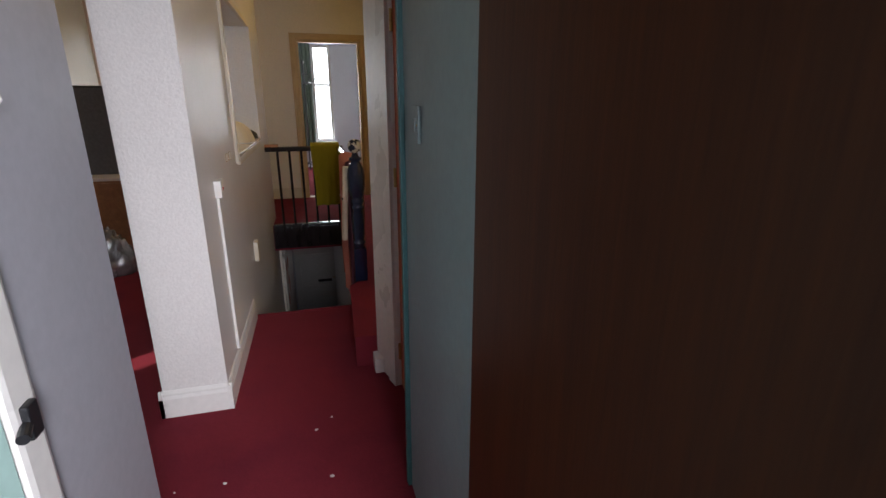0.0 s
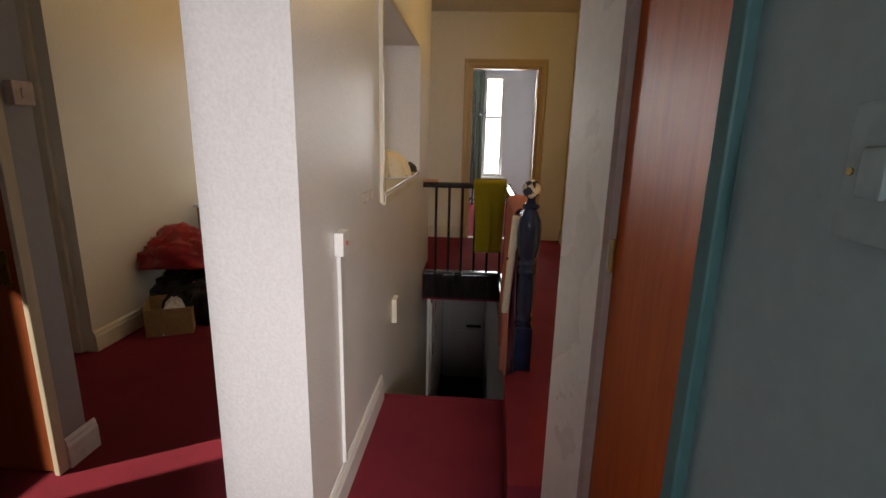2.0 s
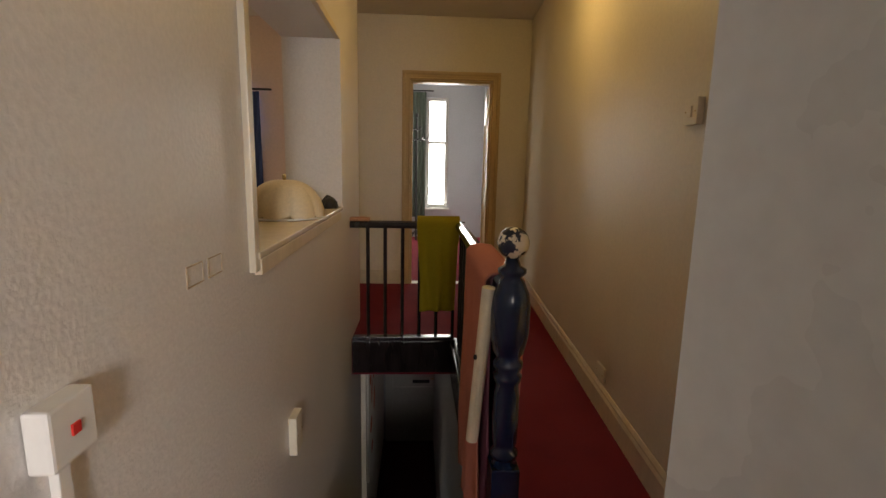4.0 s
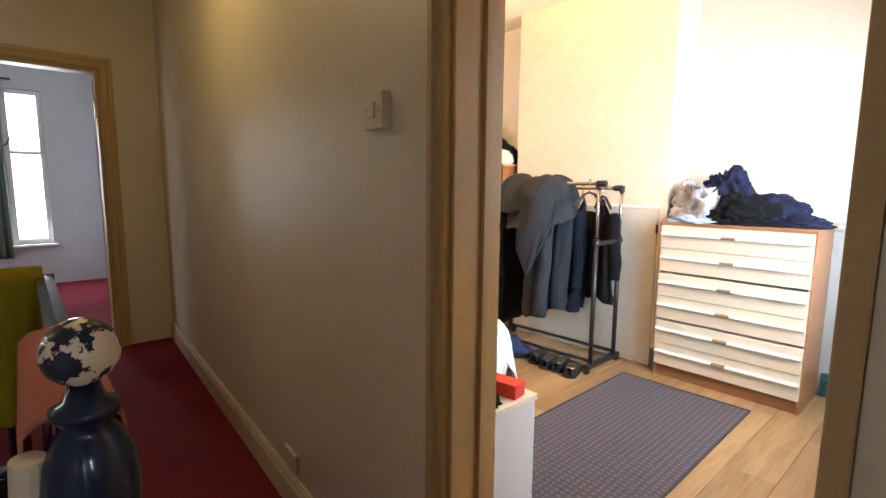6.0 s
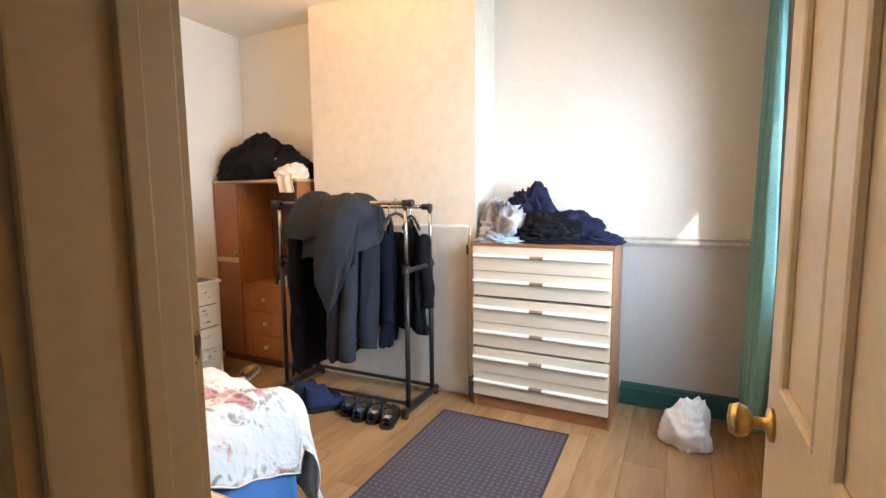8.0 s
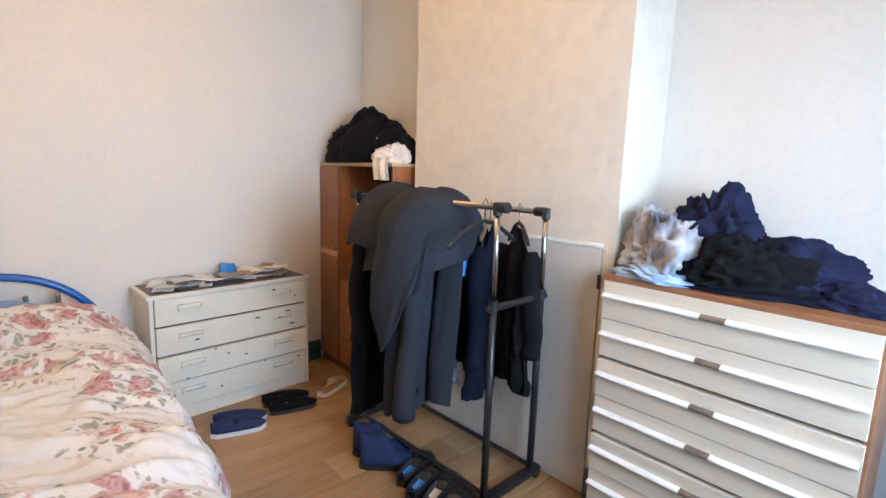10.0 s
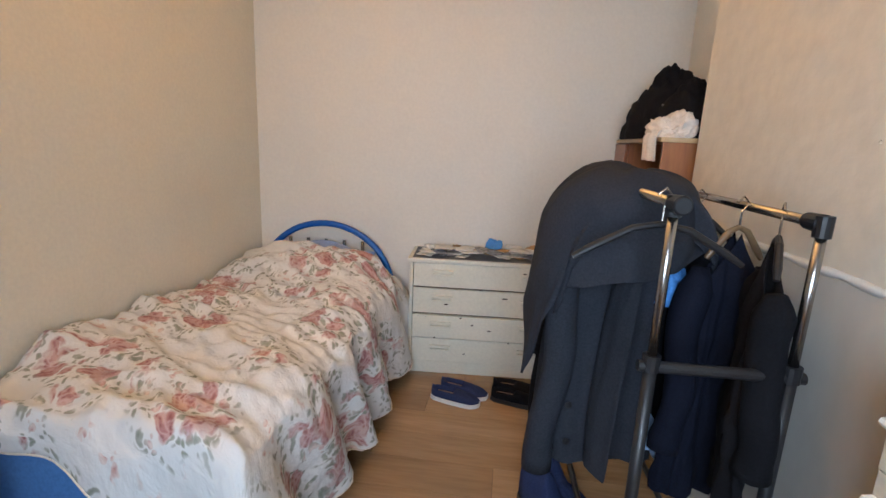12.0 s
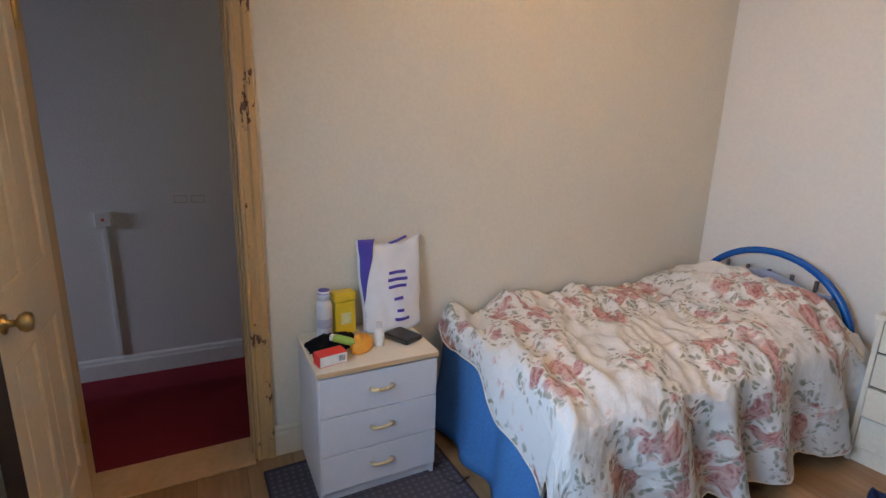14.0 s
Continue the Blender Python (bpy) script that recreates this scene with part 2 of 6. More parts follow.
LAMINATE = tint_by_object(wood("oak_laminate", (0.36, 0.228, 0.114), (0.25, 0.148, 0.068), 1.6, (0.9, 9, 1), 0.24), 0.14)
RUG = dotted_rug("dotted_rug_pile")
BLACKWOOD = material("black_gloss_paint", (0.018, 0.014, 0.016), 0.2, grain=20, vary=0.3, bump=0.15, stretch=(1, 1, 0.2))
NAVYWOOD = material("navy_gloss_paint", (0.008, 0.019, 0.052), 0.16, grain=14, vary=0.2, bump=0.25, coarse=8, dirt=0.2, depth=0.004)
WORNBALL = flaked("worn_newel_ball", (0.02, 0.028, 0.05), (0.72, 0.66, 0.52), 20, 0.52, 0.25)
ORANGEDOOR = wood("orange_varnished_veneer", (0.46, 0.095, 0.014), (0.30, 0.05, 0.008), 3.0, (14, 14, 0.8), 0.42)
ORANGEDOOR.node_tree.nodes["Principled BSDF"].inputs["Specular IOR Level"].default_value = 0.2
BROWNDOOR = wood("dark_brown_veneer", (0.060, 0.015, 0.004), (0.036, 0.009, 0.003), 3.0, (14, 14, 0.8), 0.4)
BROWNDOOR.node_tree.nodes["Principled BSDF"].inputs["Specular IOR Level"].default_value = 0.12
CHESTPAINT = flaked("scuffed_white_paint", (0.74, 0.70, 0.59), (0.10, 0.07, 0.05), 9.0, 0.705, 0.4, (0.6, 1, 2.6))
WHITELAM = material("white_laminate", (0.60, 0.58, 0.60), 0.4, grain=80, vary=0.02, bump=0.04, dirt=0.08)
CREAMLAM = material("cream_grained_drawer_laminate", (0.63, 0.57, 0.46), 0.38, grain=24, vary=0.05, bump=0.05, stretch=(1, 0.15, 4))
OAKEDGE = wood("light_oak_edge", (0.62, 0.44, 0.24), (0.48, 0.32, 0.16), 6, (1, 1, 6), 0.4)
WALNUT = wood("walnut_veneer", (0.32, 0.15, 0.065), (0.20, 0.085, 0.035), 3, (5, 0.7, 5), 0.35)
TEAK = wood("teak_veneer", (0.36, 0.145, 0.045), (0.23, 0.085, 0.028), 2.5, (9, 9, 0.8), 0.35)
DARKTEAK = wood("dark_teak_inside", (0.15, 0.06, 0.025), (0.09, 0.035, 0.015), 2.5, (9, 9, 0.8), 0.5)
CHROME = material("chrome", (0.42, 0.40, 0.38), 0.24, 1.0, grain=60, vary=0.05, bump=0.0)
BRASS = material("aged_brass", (0.50, 0.36, 0.14), 0.3, 1.0, grain=40, vary=0.15, bump=0.05)
BLACKMETAL = material("black_powder_coat", (0.014, 0.014, 0.016), 0.38, grain=120, vary=0.2, bump=0.05)
BLACKPLASTIC = material("black_plastic", (0.011, 0.011, 0.013), 0.38, grain=80, vary=0.15, bump=0.05)
ALU = material("white_drawer_pull", (0.86, 0.85, 0.82), 0.28, grain=50, vary=0.02, bump=0.0)
BLUETUBE = material("blue_enamelled_tube", (0.012, 0.10, 0.42), 0.22, grain=40, vary=0.08, bump=0.04)
BLUESHEET = material("blue_cotton_sheet", (0.08, 0.19, 0.44), 0.9, grain=90, vary=0.1, bump=0.3, coarse=5)
FLORAL = floral("rose_print_cotton")
GREYCOAT = material("charcoal_wool", (0.024, 0.027, 0.036), 0.85, grain=160, vary=0.2, bump=0.35, coarse=4, dirt=0.2)
BLACKCLOTH = material("black_cloth", (0.006, 0.006, 0.008), 0.9, grain=150, vary=0.3, bump=0.4)
NAVYCLOTH = material("navy_cloth", (0.005, 0.0065, 0.015), 0.85, grain=150, vary=0.25, bump=0.4)
MIDNAVY = material("navy_jersey", (0.013, 0.015, 0.042), 0.85, grain=150, vary=0.25, bump=0.4)
BLUECLOTH = material("bright_blue_cotton", (0.10, 0.28, 0.66), 0.8, grain=120, vary=0.15, bump=0.3)
PALEBLUE = material("pale_blue_cotton", (0.36, 0.50, 0.70), 0.85, grain=120, vary=0.1, bump=0.3)
WHITECLOTH = material("white_printed_cotton", (0.44, 0.44, 0.47), 0.85, grain=22, vary=0.35, bump=0.35, coarse=11, dirt=0.95, dirt_colour=(0.06, 0.07, 0.11))
PINKWHITE = material("off_white_cotton", (0.74, 0.66, 0.58), 0.85, grain=100, vary=0.08, bump=0.3)
for cloth in (GREYCOAT, BLACKCLOTH, NAVYCLOTH, MIDNAVY, WHITECLOTH, PINKWHITE):
    cloth.node_tree.nodes["Principled BSDF"].inputs["Specular IOR Level"].default_value = 0.15
OLIVETOWEL = material("olive_towel", (0.27, 0.22, 0.018), 0.95, grain=260, vary=0.25, bump=0.9, depth=0.004)
PINKTOWEL = material("salmon_towel", (0.50, 0.19, 0.14), 0.95, grain=260, vary=0.2, bump=0.9, depth=0.004)
PURPLETOWEL = material("mauve_towel", (0.30, 0.12, 0.16), 0.95, grain=260, vary=0.2, bump=0.9, depth=0.004)
NAVYCANVAS = material("navy_canvas", (0.022, 0.032, 0.085), 0.8, grain=200, vary=0.2, bump=0.4)
SOLE = material("white_rubber_sole", (0.62, 0.62, 0.62), 0.6, grain=60, vary=0.06, bump=0.1)
BLACKLEATHER = material("black_leather", (0.014, 0.014, 0.016), 0.3, grain=90, vary=0.2, bump=0.3)
PALEINSOLE = material("pale_leather_insole", (0.62, 0.52, 0.46), 0.7, grain=60, vary=0.1, bump=0.1)
INSOLE = material("tan_insole", (0.36, 0.24, 0.17), 0.8, grain=60, vary=0.1, bump=0.1)
PAPER = material("white_paper", (0.72, 0.70, 0.66), 0.7, grain=50, vary=0.06, bump=0.05)
KRAFT = material("brown_card", (0.42, 0.27, 0.13), 0.8, grain=40, vary=0.1, bump=0.1)
PRINT = material("grey_newsprint", (0.25, 0.26, 0.29), 0.7, grain=45, vary=0.6, bump=0.05)
BAGWHITE = material("white_polythene", (0.74, 0.74, 0.76), 0.4, grain=14, vary=0.05, bump=0.3)
BAGBLUE = material("violet_blue_polythene", (0.07, 0.05, 0.36), 0.4, grain=14, vary=0.1, bump=0.2)
REDPACK = material("red_card", (0.62, 0.03, 0.025), 0.4, grain=60, vary=0.05, bump=0.03)
YELLOWPACK = material("yellow_card", (0.72, 0.50, 0.01), 0.4, grain=60, vary=0.05, bump=0.03)
ORANGEPACK = material("orange_foil", (0.75, 0.36, 0.03), 0.35, grain=60, vary=0.08, bump=0.1)
GREENPACK = material("green_print", (0.32, 0.45, 0.06), 0.4, grain=60, vary=0.08, bump=0.03)
REDSACK = material("red_polythene", (0.34, 0.012, 0.02), 0.28, grain=12, vary=0.2, bump=0.6)
BLACKSACK = material("black_polythene", (0.012, 0.012, 0.014), 0.22, grain=12, vary=0.3, bump=0.8)
PANELPAINT = material("greyed_panel_paint", (0.56, 0.53, 0.48), 0.25, grain=14, vary=0.05, bump=0.15, coarse=2, dirt=0.3, dirt_colour=(0.42, 0.38, 0.32), stretch=(1, 1, 0.5))
SKIRTGREEN = material("dark_green_gloss", (0.02, 0.085, 0.085), 0.3, grain=30, vary=0.1, bump=0.1)
SKIRTBLUE = material("slate_blue_gloss", (0.075, 0.10, 0.13), 0.35, grain=30, vary=0.1, bump=0.1)
GREENCURTAIN = material("sage_curtain", (0.12, 0.15, 0.12), 0.9, grain=120, vary=0.15, bump=0.3)
TEALCURTAIN = material("teal_curtain", (0.16, 0.32, 0.31), 0.85, grain=120, vary=0.15, bump=0.3)
BLUECURTAIN = material("blue_curtain", (0.05, 0.08, 0.20), 0.85, grain=120, vary=0.15, bump=0.3)
SHADE = material("cream_pleated_shade", (0.72, 0.60, 0.40), 0.7, grain=90, vary=0.06, bump=0.2)
BOARDWHITE = material("off_white_door_paint", (0.50, 0.50, 0.48), 0.45, grain=30, vary=0.05, bump=0.1)
REDPRINT = material("orange_red_print", (0.55, 0.10, 0.03), 0.6, grain=30, vary=0.2, bump=0.05)
PINKWALL = material("pinkish_wall_paint", (0.72, 0.58, 0.50), 0.6, grain=40, vary=0.05, bump=0.1)
COOLWALL = material("cool_grey_wall_paint", (0.52, 0.53, 0.56), 0.6, grain=40, vary=0.05, bump=0.1)
GLASS = bpy.data.materials.new("window_glass")
GLASS.use_nodes = True
GLASS.node_tree.nodes["Principled BSDF"].inputs["Transmission Weight"].default_value = 1.0
GLASS.node_tree.nodes["Principled BSDF"].inputs["Roughness"].default_value = 0.02
GLASS.node_tree.nodes["Principled BSDF"].inputs["IOR"].default_value = 1.1

# ---- mesh helpers ----


def thing(name, label, category, at=(0, 0, 0), turn=0.0, group="", kind=""):
    ob = new(name)
    ob.empty_display_size = 0.1
    ob.matrix_basis = pose(*at, 0, 0, turn)
    return tagged(ob, label, category, group, kind)


def part(name, bm, mat, parent=None, label="", smooth=False):
    me = bpy.data.meshes.new(name)
    bmesh.ops.recalc_face_normals(bm, faces=bm.faces)
    bm.to_mesh(me)
    bm.free()
    if smooth:
        for p in me.polygons:
            p.use_smooth = True
    me.materials.append(mat)
    ob = new(name, me)
    if parent is not None:
        ob.parent = parent
    if label:
        ob["label"] = label
    return ob


def bx(lo, hi, bevel=0.0, bm=None, m=None):
    """A block between two corners, its edges softened."""
    own = bmesh.new()
    bmesh.ops.create_cube(own, size=1)
    for v in own.verts:
        v.co = Vector([lo[k] + (v.co[k] + 0.5) * (hi[k] - lo[k]) for k in range(3)])
    if bevel:
        bmesh.ops.bevel(own, geom=own.edges[:], offset=bevel, segments=2, affect="EDGES", profile=0.6)
    if m is not None:
        own.transform(m)
    return join(bm, own)


def join(bm, own):
    if bm is None:
        return own
    me = bpy.data.meshes.new("t")
    own.to_mesh(me)
    own.free()
    bm.from_mesh(me)
    bpy.data.meshes.remove(me)
    return bm


def tube(points, r, bm=None, sides=12, closed=False):
    """A round bar along a line of points; r may be one number or one a point."""
    own = bmesh.new()
    pts = [Vector(p) for p in points]
    rs = r if isinstance(r, (list, tuple)) else [r] * len(pts)
    rings, up = [], None
    for i, p in enumerate(pts):
        a, b = pts[max(i - 1, 0)], pts[min(i + 1, len(pts) - 1)]
        d = (b - a).normalized()
        if up is None:
            up = d.orthogonal().normalized()
        up = (up - d * up.dot(d)).normalized()
        side = d.cross(up)
        rings.append([own.verts.new(p + rs[i] * (up * math.cos(k * math.tau / sides) + side * math.sin(k * math.tau / sides))) for k in range(sides)])
    for a, b in zip(rings, rings[1:]):
        for k in range(sides):
            own.faces.new((a[k], a[(k + 1) % sides], b[(k + 1) % sides], b[k]))
    own.faces.new(rings[0])
    own.faces.new(rings[-1])
    return join(bm, own)


def lathe(profile, bm=None, sides=24, at=(0, 0, 0)):
    """A turned shape from (radius, height) steps."""
    own = bmesh.new()
    rings = [[own.verts.new((at[0] + r * math.cos(k * math.tau / sides), at[1] + r * math.sin(k * math.tau / sides), at[2] + z)) for k in range(sides)] for r, z in profile]
    for a, b in zip(rings, rings[1:]):
        for k in range(sides):
            own.faces.new((a[k], a[(k + 1) % sides], b[(k + 1) % sides], b[k]))
    own.faces.new(rings[0])
    own.faces.new(rings[-1])
    return join(bm, own)


def sheet(f, nu, nv, thick=0.0, bm=None, uv=None):
    """A surface f(u, v) over 0..1 x 0..1, given thickness; uv gives the print's coordinates."""
    own = bmesh.new()
    grid = [[own.verts.new(f(i / nu, j / nv)) for j in range(nv + 1)] for i in range(nu + 1)]
    layer = own.loops.layers.uv.new("UVMap") if uv else None
    for i in range(nu):
        for j in range(nv):
            fc = own.faces.new((grid[i][j], grid[i + 1][j], grid[i + 1][j + 1], grid[i][j + 1]))
            if uv:
                for lp, (a, b) in zip(fc.loops, ((i, j), (i + 1, j), (i + 1, j + 1), (i, j + 1))):
                    lp[layer].uv = uv(a / nu, b / nv)
    if thick:
        own.normal_update()
        front = own.faces[:]
        back = [[own.verts.new(p.co + p.normal * thick) for p in row] for row in grid]
        for i in range(nu):
            for j in range(nv):
                fc = own.faces.new((back[i][j], back[i + 1][j], back[i + 1][j + 1], back[i][j + 1]))
                if uv:
                    for lp, (a, b) in zip(fc.loops, ((i, j), (i + 1, j), (i + 1, j + 1), (i, j + 1))):
                        lp[layer].uv = uv(a / nu, b / nv)
                if thick < 0:
                    fc.normal_flip()
        if thick > 0:
            for fc in front:
                fc.normal_flip()
        ring = [(i, 0) for i in range(nu)] + [(nu, j) for j in range(nv)] + [(i, nv) for i in range(nu, 0, -1)] + [(0, j) for j in range(nv, 0, -1)]
        for (a, b), (c, d) in zip(ring, ring[1:] + ring[:1]):
            fc = own.faces.new((grid[a][b], grid[c][d], back[c][d], back[a][b]))
            if uv:
                for lp, (p, q) in zip(fc.loops, ((a, b), (c, d), (c, d), (a, b))):
                    lp[layer].uv = uv(p / nu, q / nv)
    return join(bm, own)


def wig(x, y, z, s=1.0, seed=0.0):
    return noise.noise(Vector((x * s + seed, y * s + seed * 1.7, z * s - seed)))


def heap(rx, ry, h, seed, bm=None, at=(0, 0, 0), turn=0.0, nu=64, nv=30, crease=0.35):
    """A crumpled pile of cloth or a filled bag, lying on z = 0."""
    own = bmesh.new()
    rows = []
    for j in range(nv + 1):
        ph = (j / nv) * math.pi / 2
        row = []
        for i in range(nu):
            a = i / nu * math.tau
            x, y, z = math.cos(a) * math.cos(ph), math.sin(a) * math.cos(ph), math.sin(ph)
            rid = 1 - abs(wig(x + 0.3 * wig(x, y, z, 2, seed), y, z, 2.6, seed + 5)) * 2.2
            k = 1 + crease * (0.75 * wig(x, y, z, 1.2, seed) + 0.22 * rid + 0.16 * (1 - 3 * abs(wig(x, y, z, 5, seed + 9))) + 0.06 * wig(x, y, z, 12, seed) - 0.15)
            row.append(own.verts.new((x * rx * k, y * ry * k, max(0.0, z * h * k))))
        rows.append(row)
    for a, b in zip(rows, rows[1:]):
        for i in range(nu):
            own.faces.new((a[i], a[(i + 1) % nu], b[(i + 1) % nu], b[i]))
    own.faces.new(rows[0])
    bmesh.ops.remove_doubles(own, verts=own.verts[:], dist=0.0005)
    own.transform(pose(*at, 0, 0, turn))
    return join(bm, own)


def wall(name, p, q, z0, z1, mat, holes=(), back=None, thick=0.11, label="", category="wall"):
    """A wall with a front from p to q (plan points) and its back at the given thickness to the left of p-q, or along back=(p2, q2). Holes: (s0, s1, z0, z1) in metres along the front."""
    P, Q = Vector((*p, 0)), Vector((*q, 0))
    length = (Q - P).length
    d = (Q - P) / length
    nrm = Vector((-d.y, d.x, 0))
    if back:
        P2, Q2 = Vector((*back[0], 0)), Vector((*back[1], 0))
    else:
        P2, Q2 = P + nrm * thick, Q + nrm * thick
    ss = sorted({0.0, length, *[h[0] for h in holes], *[h[1] for h in holes]})
    zs = sorted({z0, z1, *[h[2] for h in holes], *[h[3] for h in holes]})
    solid = lambda i, j: 0 <= i < len(ss) - 1 and 0 <= j < len(zs) - 1 and not any(h[0] <= (ss[i] + ss[i + 1]) / 2 <= h[1] and h[2] <= (zs[j] + zs[j + 1]) / 2 <= h[3] for h in holes)
    bm = bmesh.new()
    at = {}

    def v(i, j, b):
        if (i, j, b) not in at:
            k = ss[i] / length
            o = (P2 if b else P).lerp(Q2 if b else Q, k)
            at[i, j, b] = bm.verts.new((o.x, o.y, zs[j]))
        return at[i, j, b]

    for i in range(len(ss) - 1):
        for j in range(len(zs) - 1):
            if not solid(i, j):
                continue
            for b in (0, 1):
                bm.faces.new((v(i, j, b), v(i + 1, j, b), v(i + 1, j + 1, b), v(i, j + 1, b)))
            for di, dj, a, c in ((-1, 0, (i, j), (i, j + 1)), (1, 0, (i + 1, j), (i + 1, j + 1)), (0, -1, (i, j), (i + 1, j)), (0, 1, (i, j + 1), (i + 1, j + 1))):
                if not solid(i + di, j + dj):
                    bm.faces.new((v(*a, 0), v(*c, 0), v(*c, 1), v(*a, 1)))
    return tagged(part(name, bm, mat), label, category, "", "structure")


def slab(name, plan, z0, z1, mat, label, category):
    bm = bmesh.new()
    lo = [bm.verts.new((x, y, z0)) for x, y in plan]
    hi = [bm.verts.new((x, y, z1)) for x, y in plan]
    bm.faces.new(lo[::-1])
    bm.faces.new(hi)
    for k in range(len(plan)):
        n2 = (k + 1) % len(plan)
        bm.faces.new((lo[k], lo[n2], hi[n2], hi[k]))
    return tagged(part(name, bm, mat), label, category, "", "structure")


def moulding(p, q, z0, profile, bm=None):
    """A strip with a cross-section profile (out, up) along the plan line p-q, standing out to the right of p-q."""
    own = bmesh.new()
    P, Q = Vector((*p, z0)), Vector((*q, z0))
    d = (Q - P).normalized()
    out = Vector((d.y, -d.x, 0))
    a = [own.verts.new(P + out * o + Vector((0, 0, u))) for o, u in profile]
    b = [own.verts.new(Q + out * o + Vector((0, 0, u))) for o, u in profile]
    for k in range(len(profile)):
        k2 = (k + 1) % len(profile)
        own.faces.new((a[k], a[k2], b[k2], b[k]))
    own.faces.new(a[::-1])
    own.faces.new(b)
    return join(bm, own)


SKIRT = ((0, 0), (0.018, 0), (0.018, 0.10), (0.012, 0.115), (0.012, 0.125), (0.004, 0.14), (0, 0.14))


def skirting(p, q, z0, mat, label="painted skirting board along the wall"):
    return tagged(part("baseboard", moulding(p, q, z0, SKIRT), mat), label, "skirting board", "", "structure")

# ---- the large structure ----
LOW = -0.19
TOP = 2.62
hall_x = lambda y: 1.206 + 0.0573 * (y - 1.566)
bed_x = lambda y: 1.33 + 0.03 * (y - 1.5)
stair_x = lambda y: -0.180 + 0.0145 * (y - 0.49)

# floors
slab("floor_lower", ((-3.2, -3.4), (1.2, -3.4), (1.2, 0.70), (0.52, 0.70), (0.52, 1.58), (-0.19, 1.58), (-0.19, 0.5), (-0.47, 0.5), (-0.47, 5.4), (-3.2, 5.4)), LOW - 0.06, LOW, CARPET, "worn dark red carpet on the lower floor", "floor")
slab("floor_landing", ((0.47, 0.70), (hall_x(0.7), 0.70), (hall_x(5.08), 5.08), (-0.47, 5.08), (-0.47, 3.44), (0.585, 3.44), (0.585, 1.6), (0.51, 1.52)), -0.26, 0.0, CARPET, "dark red carpet on the raised landing", "floor")
slab("floor_far_room", ((-1.6, 5.08), (2.6, 5.08), (2.6, 8.6), (-1.6, 8.6)), -0.1, -0.004, CARPET, "dark carpet in the far room", "floor")
slab("floor_bedroom", ((1.22, 0.4), (4.2, 0.4), (4.2, 4.60), (1.36, 4.60)), -0.12, -0.009, material("floor_underlay", (0.16, 0.10, 0.06), 0.8), "underlay beneath oak laminate boards", "floor")
slab("ceiling_bedroom", ((1.2, 0.3), (4.3, 0.3), (4.3, 4.6), (1.2, 4.6)), TOP, TOP + 0.1, CEIL, "plain painted ceiling", "ceiling")
slab("ceiling_hall", ((-3.3, -3.5), (1.2, -3.5), (1.2, 0.3), (1.2, 5.6), (-3.3, 5.6)), TOP + 0.004, TOP + 0.1, CEIL, "plain painted ceiling", "ceiling")
slab("ceiling_landing_end", ((1.2, 4.6), (2.7, 4.6), (2.7, 8.7), (-1.7, 8.7), (-1.7, 5.6), (1.2, 5.6)), TOP + 0.008, TOP + 0.1, CEIL, "plain painted ceiling", "ceiling")

# bedroom walls
y0, y1 = 0.4, 5.08
Ls = math.hypot(hall_x(y1) - hall_x(y0), y1 - y0)
wall("wall_bedroom_west", (hall_x(y0), y0), (hall_x(y1), y1), LOW - 0.1, TOP, CREAM, holes=((0.465, 1.1135, 0.0, 2.03),), back=((bed_x(y0), y0), (bed_x(y1), y1)), label="cream painted wall between landing and bedroom")
wall("wall_bedroom_north", (3.99, 4.420), (1.40, 4.232), -0.1, TOP, BEDWALL, thick=-0.12, label="off-white bedroom wall with uneven paint")
wall("wall_alcove_north", (3.96, 3.42), (3.96, 4.54), -0.1, TOP, BEDWALL, thick=-0.2, label="off-white alcove wall")
slab("wall_chimney_breast", ((3.732, 3.461), (3.778, 2.210), (4.14, 2.210), (4.14, 3.461)), -0.1, TOP, BREAST, "chimney breast with patched cream plaster", "wall")
wall("wall_alcove_south", (4.10, 0.4), (4.10, 2.210), -0.1, TOP, BEDWALL, thick=-0.2, label="off-white alcove wall with dado rail")
wall("wall_bedroom_south", (1.2, 0.5), (4.2, 0.5), -0.1, TOP, BEDWALL, holes=((1.1, 2.4, 0.9, 2.2),), thick=-0.2, label="bedroom wall with the window")

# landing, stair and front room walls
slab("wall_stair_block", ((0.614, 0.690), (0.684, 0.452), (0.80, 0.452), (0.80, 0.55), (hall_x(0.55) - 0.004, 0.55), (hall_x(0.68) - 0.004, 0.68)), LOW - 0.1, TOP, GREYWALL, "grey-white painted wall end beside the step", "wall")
wall("wall_stair_west", (stair_x(0.485), 0.485), (stair_x(3.90), 3.90), -2.9, TOP, WHITEWALL, holes=((1.14, 2.665, 0.945, 1.92),), back=((-0.472, 0.485), (-0.472, 3.90)), label="textured white wall with hatch opening beside the stairs")
wall("wall_landing_north", (-0.60, 5.08), (1.60, 5.08), -0.1, TOP, CREAM, holes=((0.84, 1.636, 0.0, 2.035),), thick=0.12, label="cream wall at the end of the landing")
wall("wall_landing_west", (-0.468, 3.90), (-0.47, 5.2), -0.1, TOP, CREAM, thick=0.12, label="cream wall of the landing recess")
wall("wall_front_room_north", (-3.3, 5.3), (-0.47, 5.3), LOW - 0.1, TOP, PINKWALL, holes=((1.20, 1.90, 0.75, 2.1),), thick=0.15, label="pinkish wall with curtained window")
wall("wall_front_room_west", (-2.13, 1.93), (-2.13, 5.3), LOW - 0.1, TOP, CREAM, thick=0.12, label="cream wall of the front room")
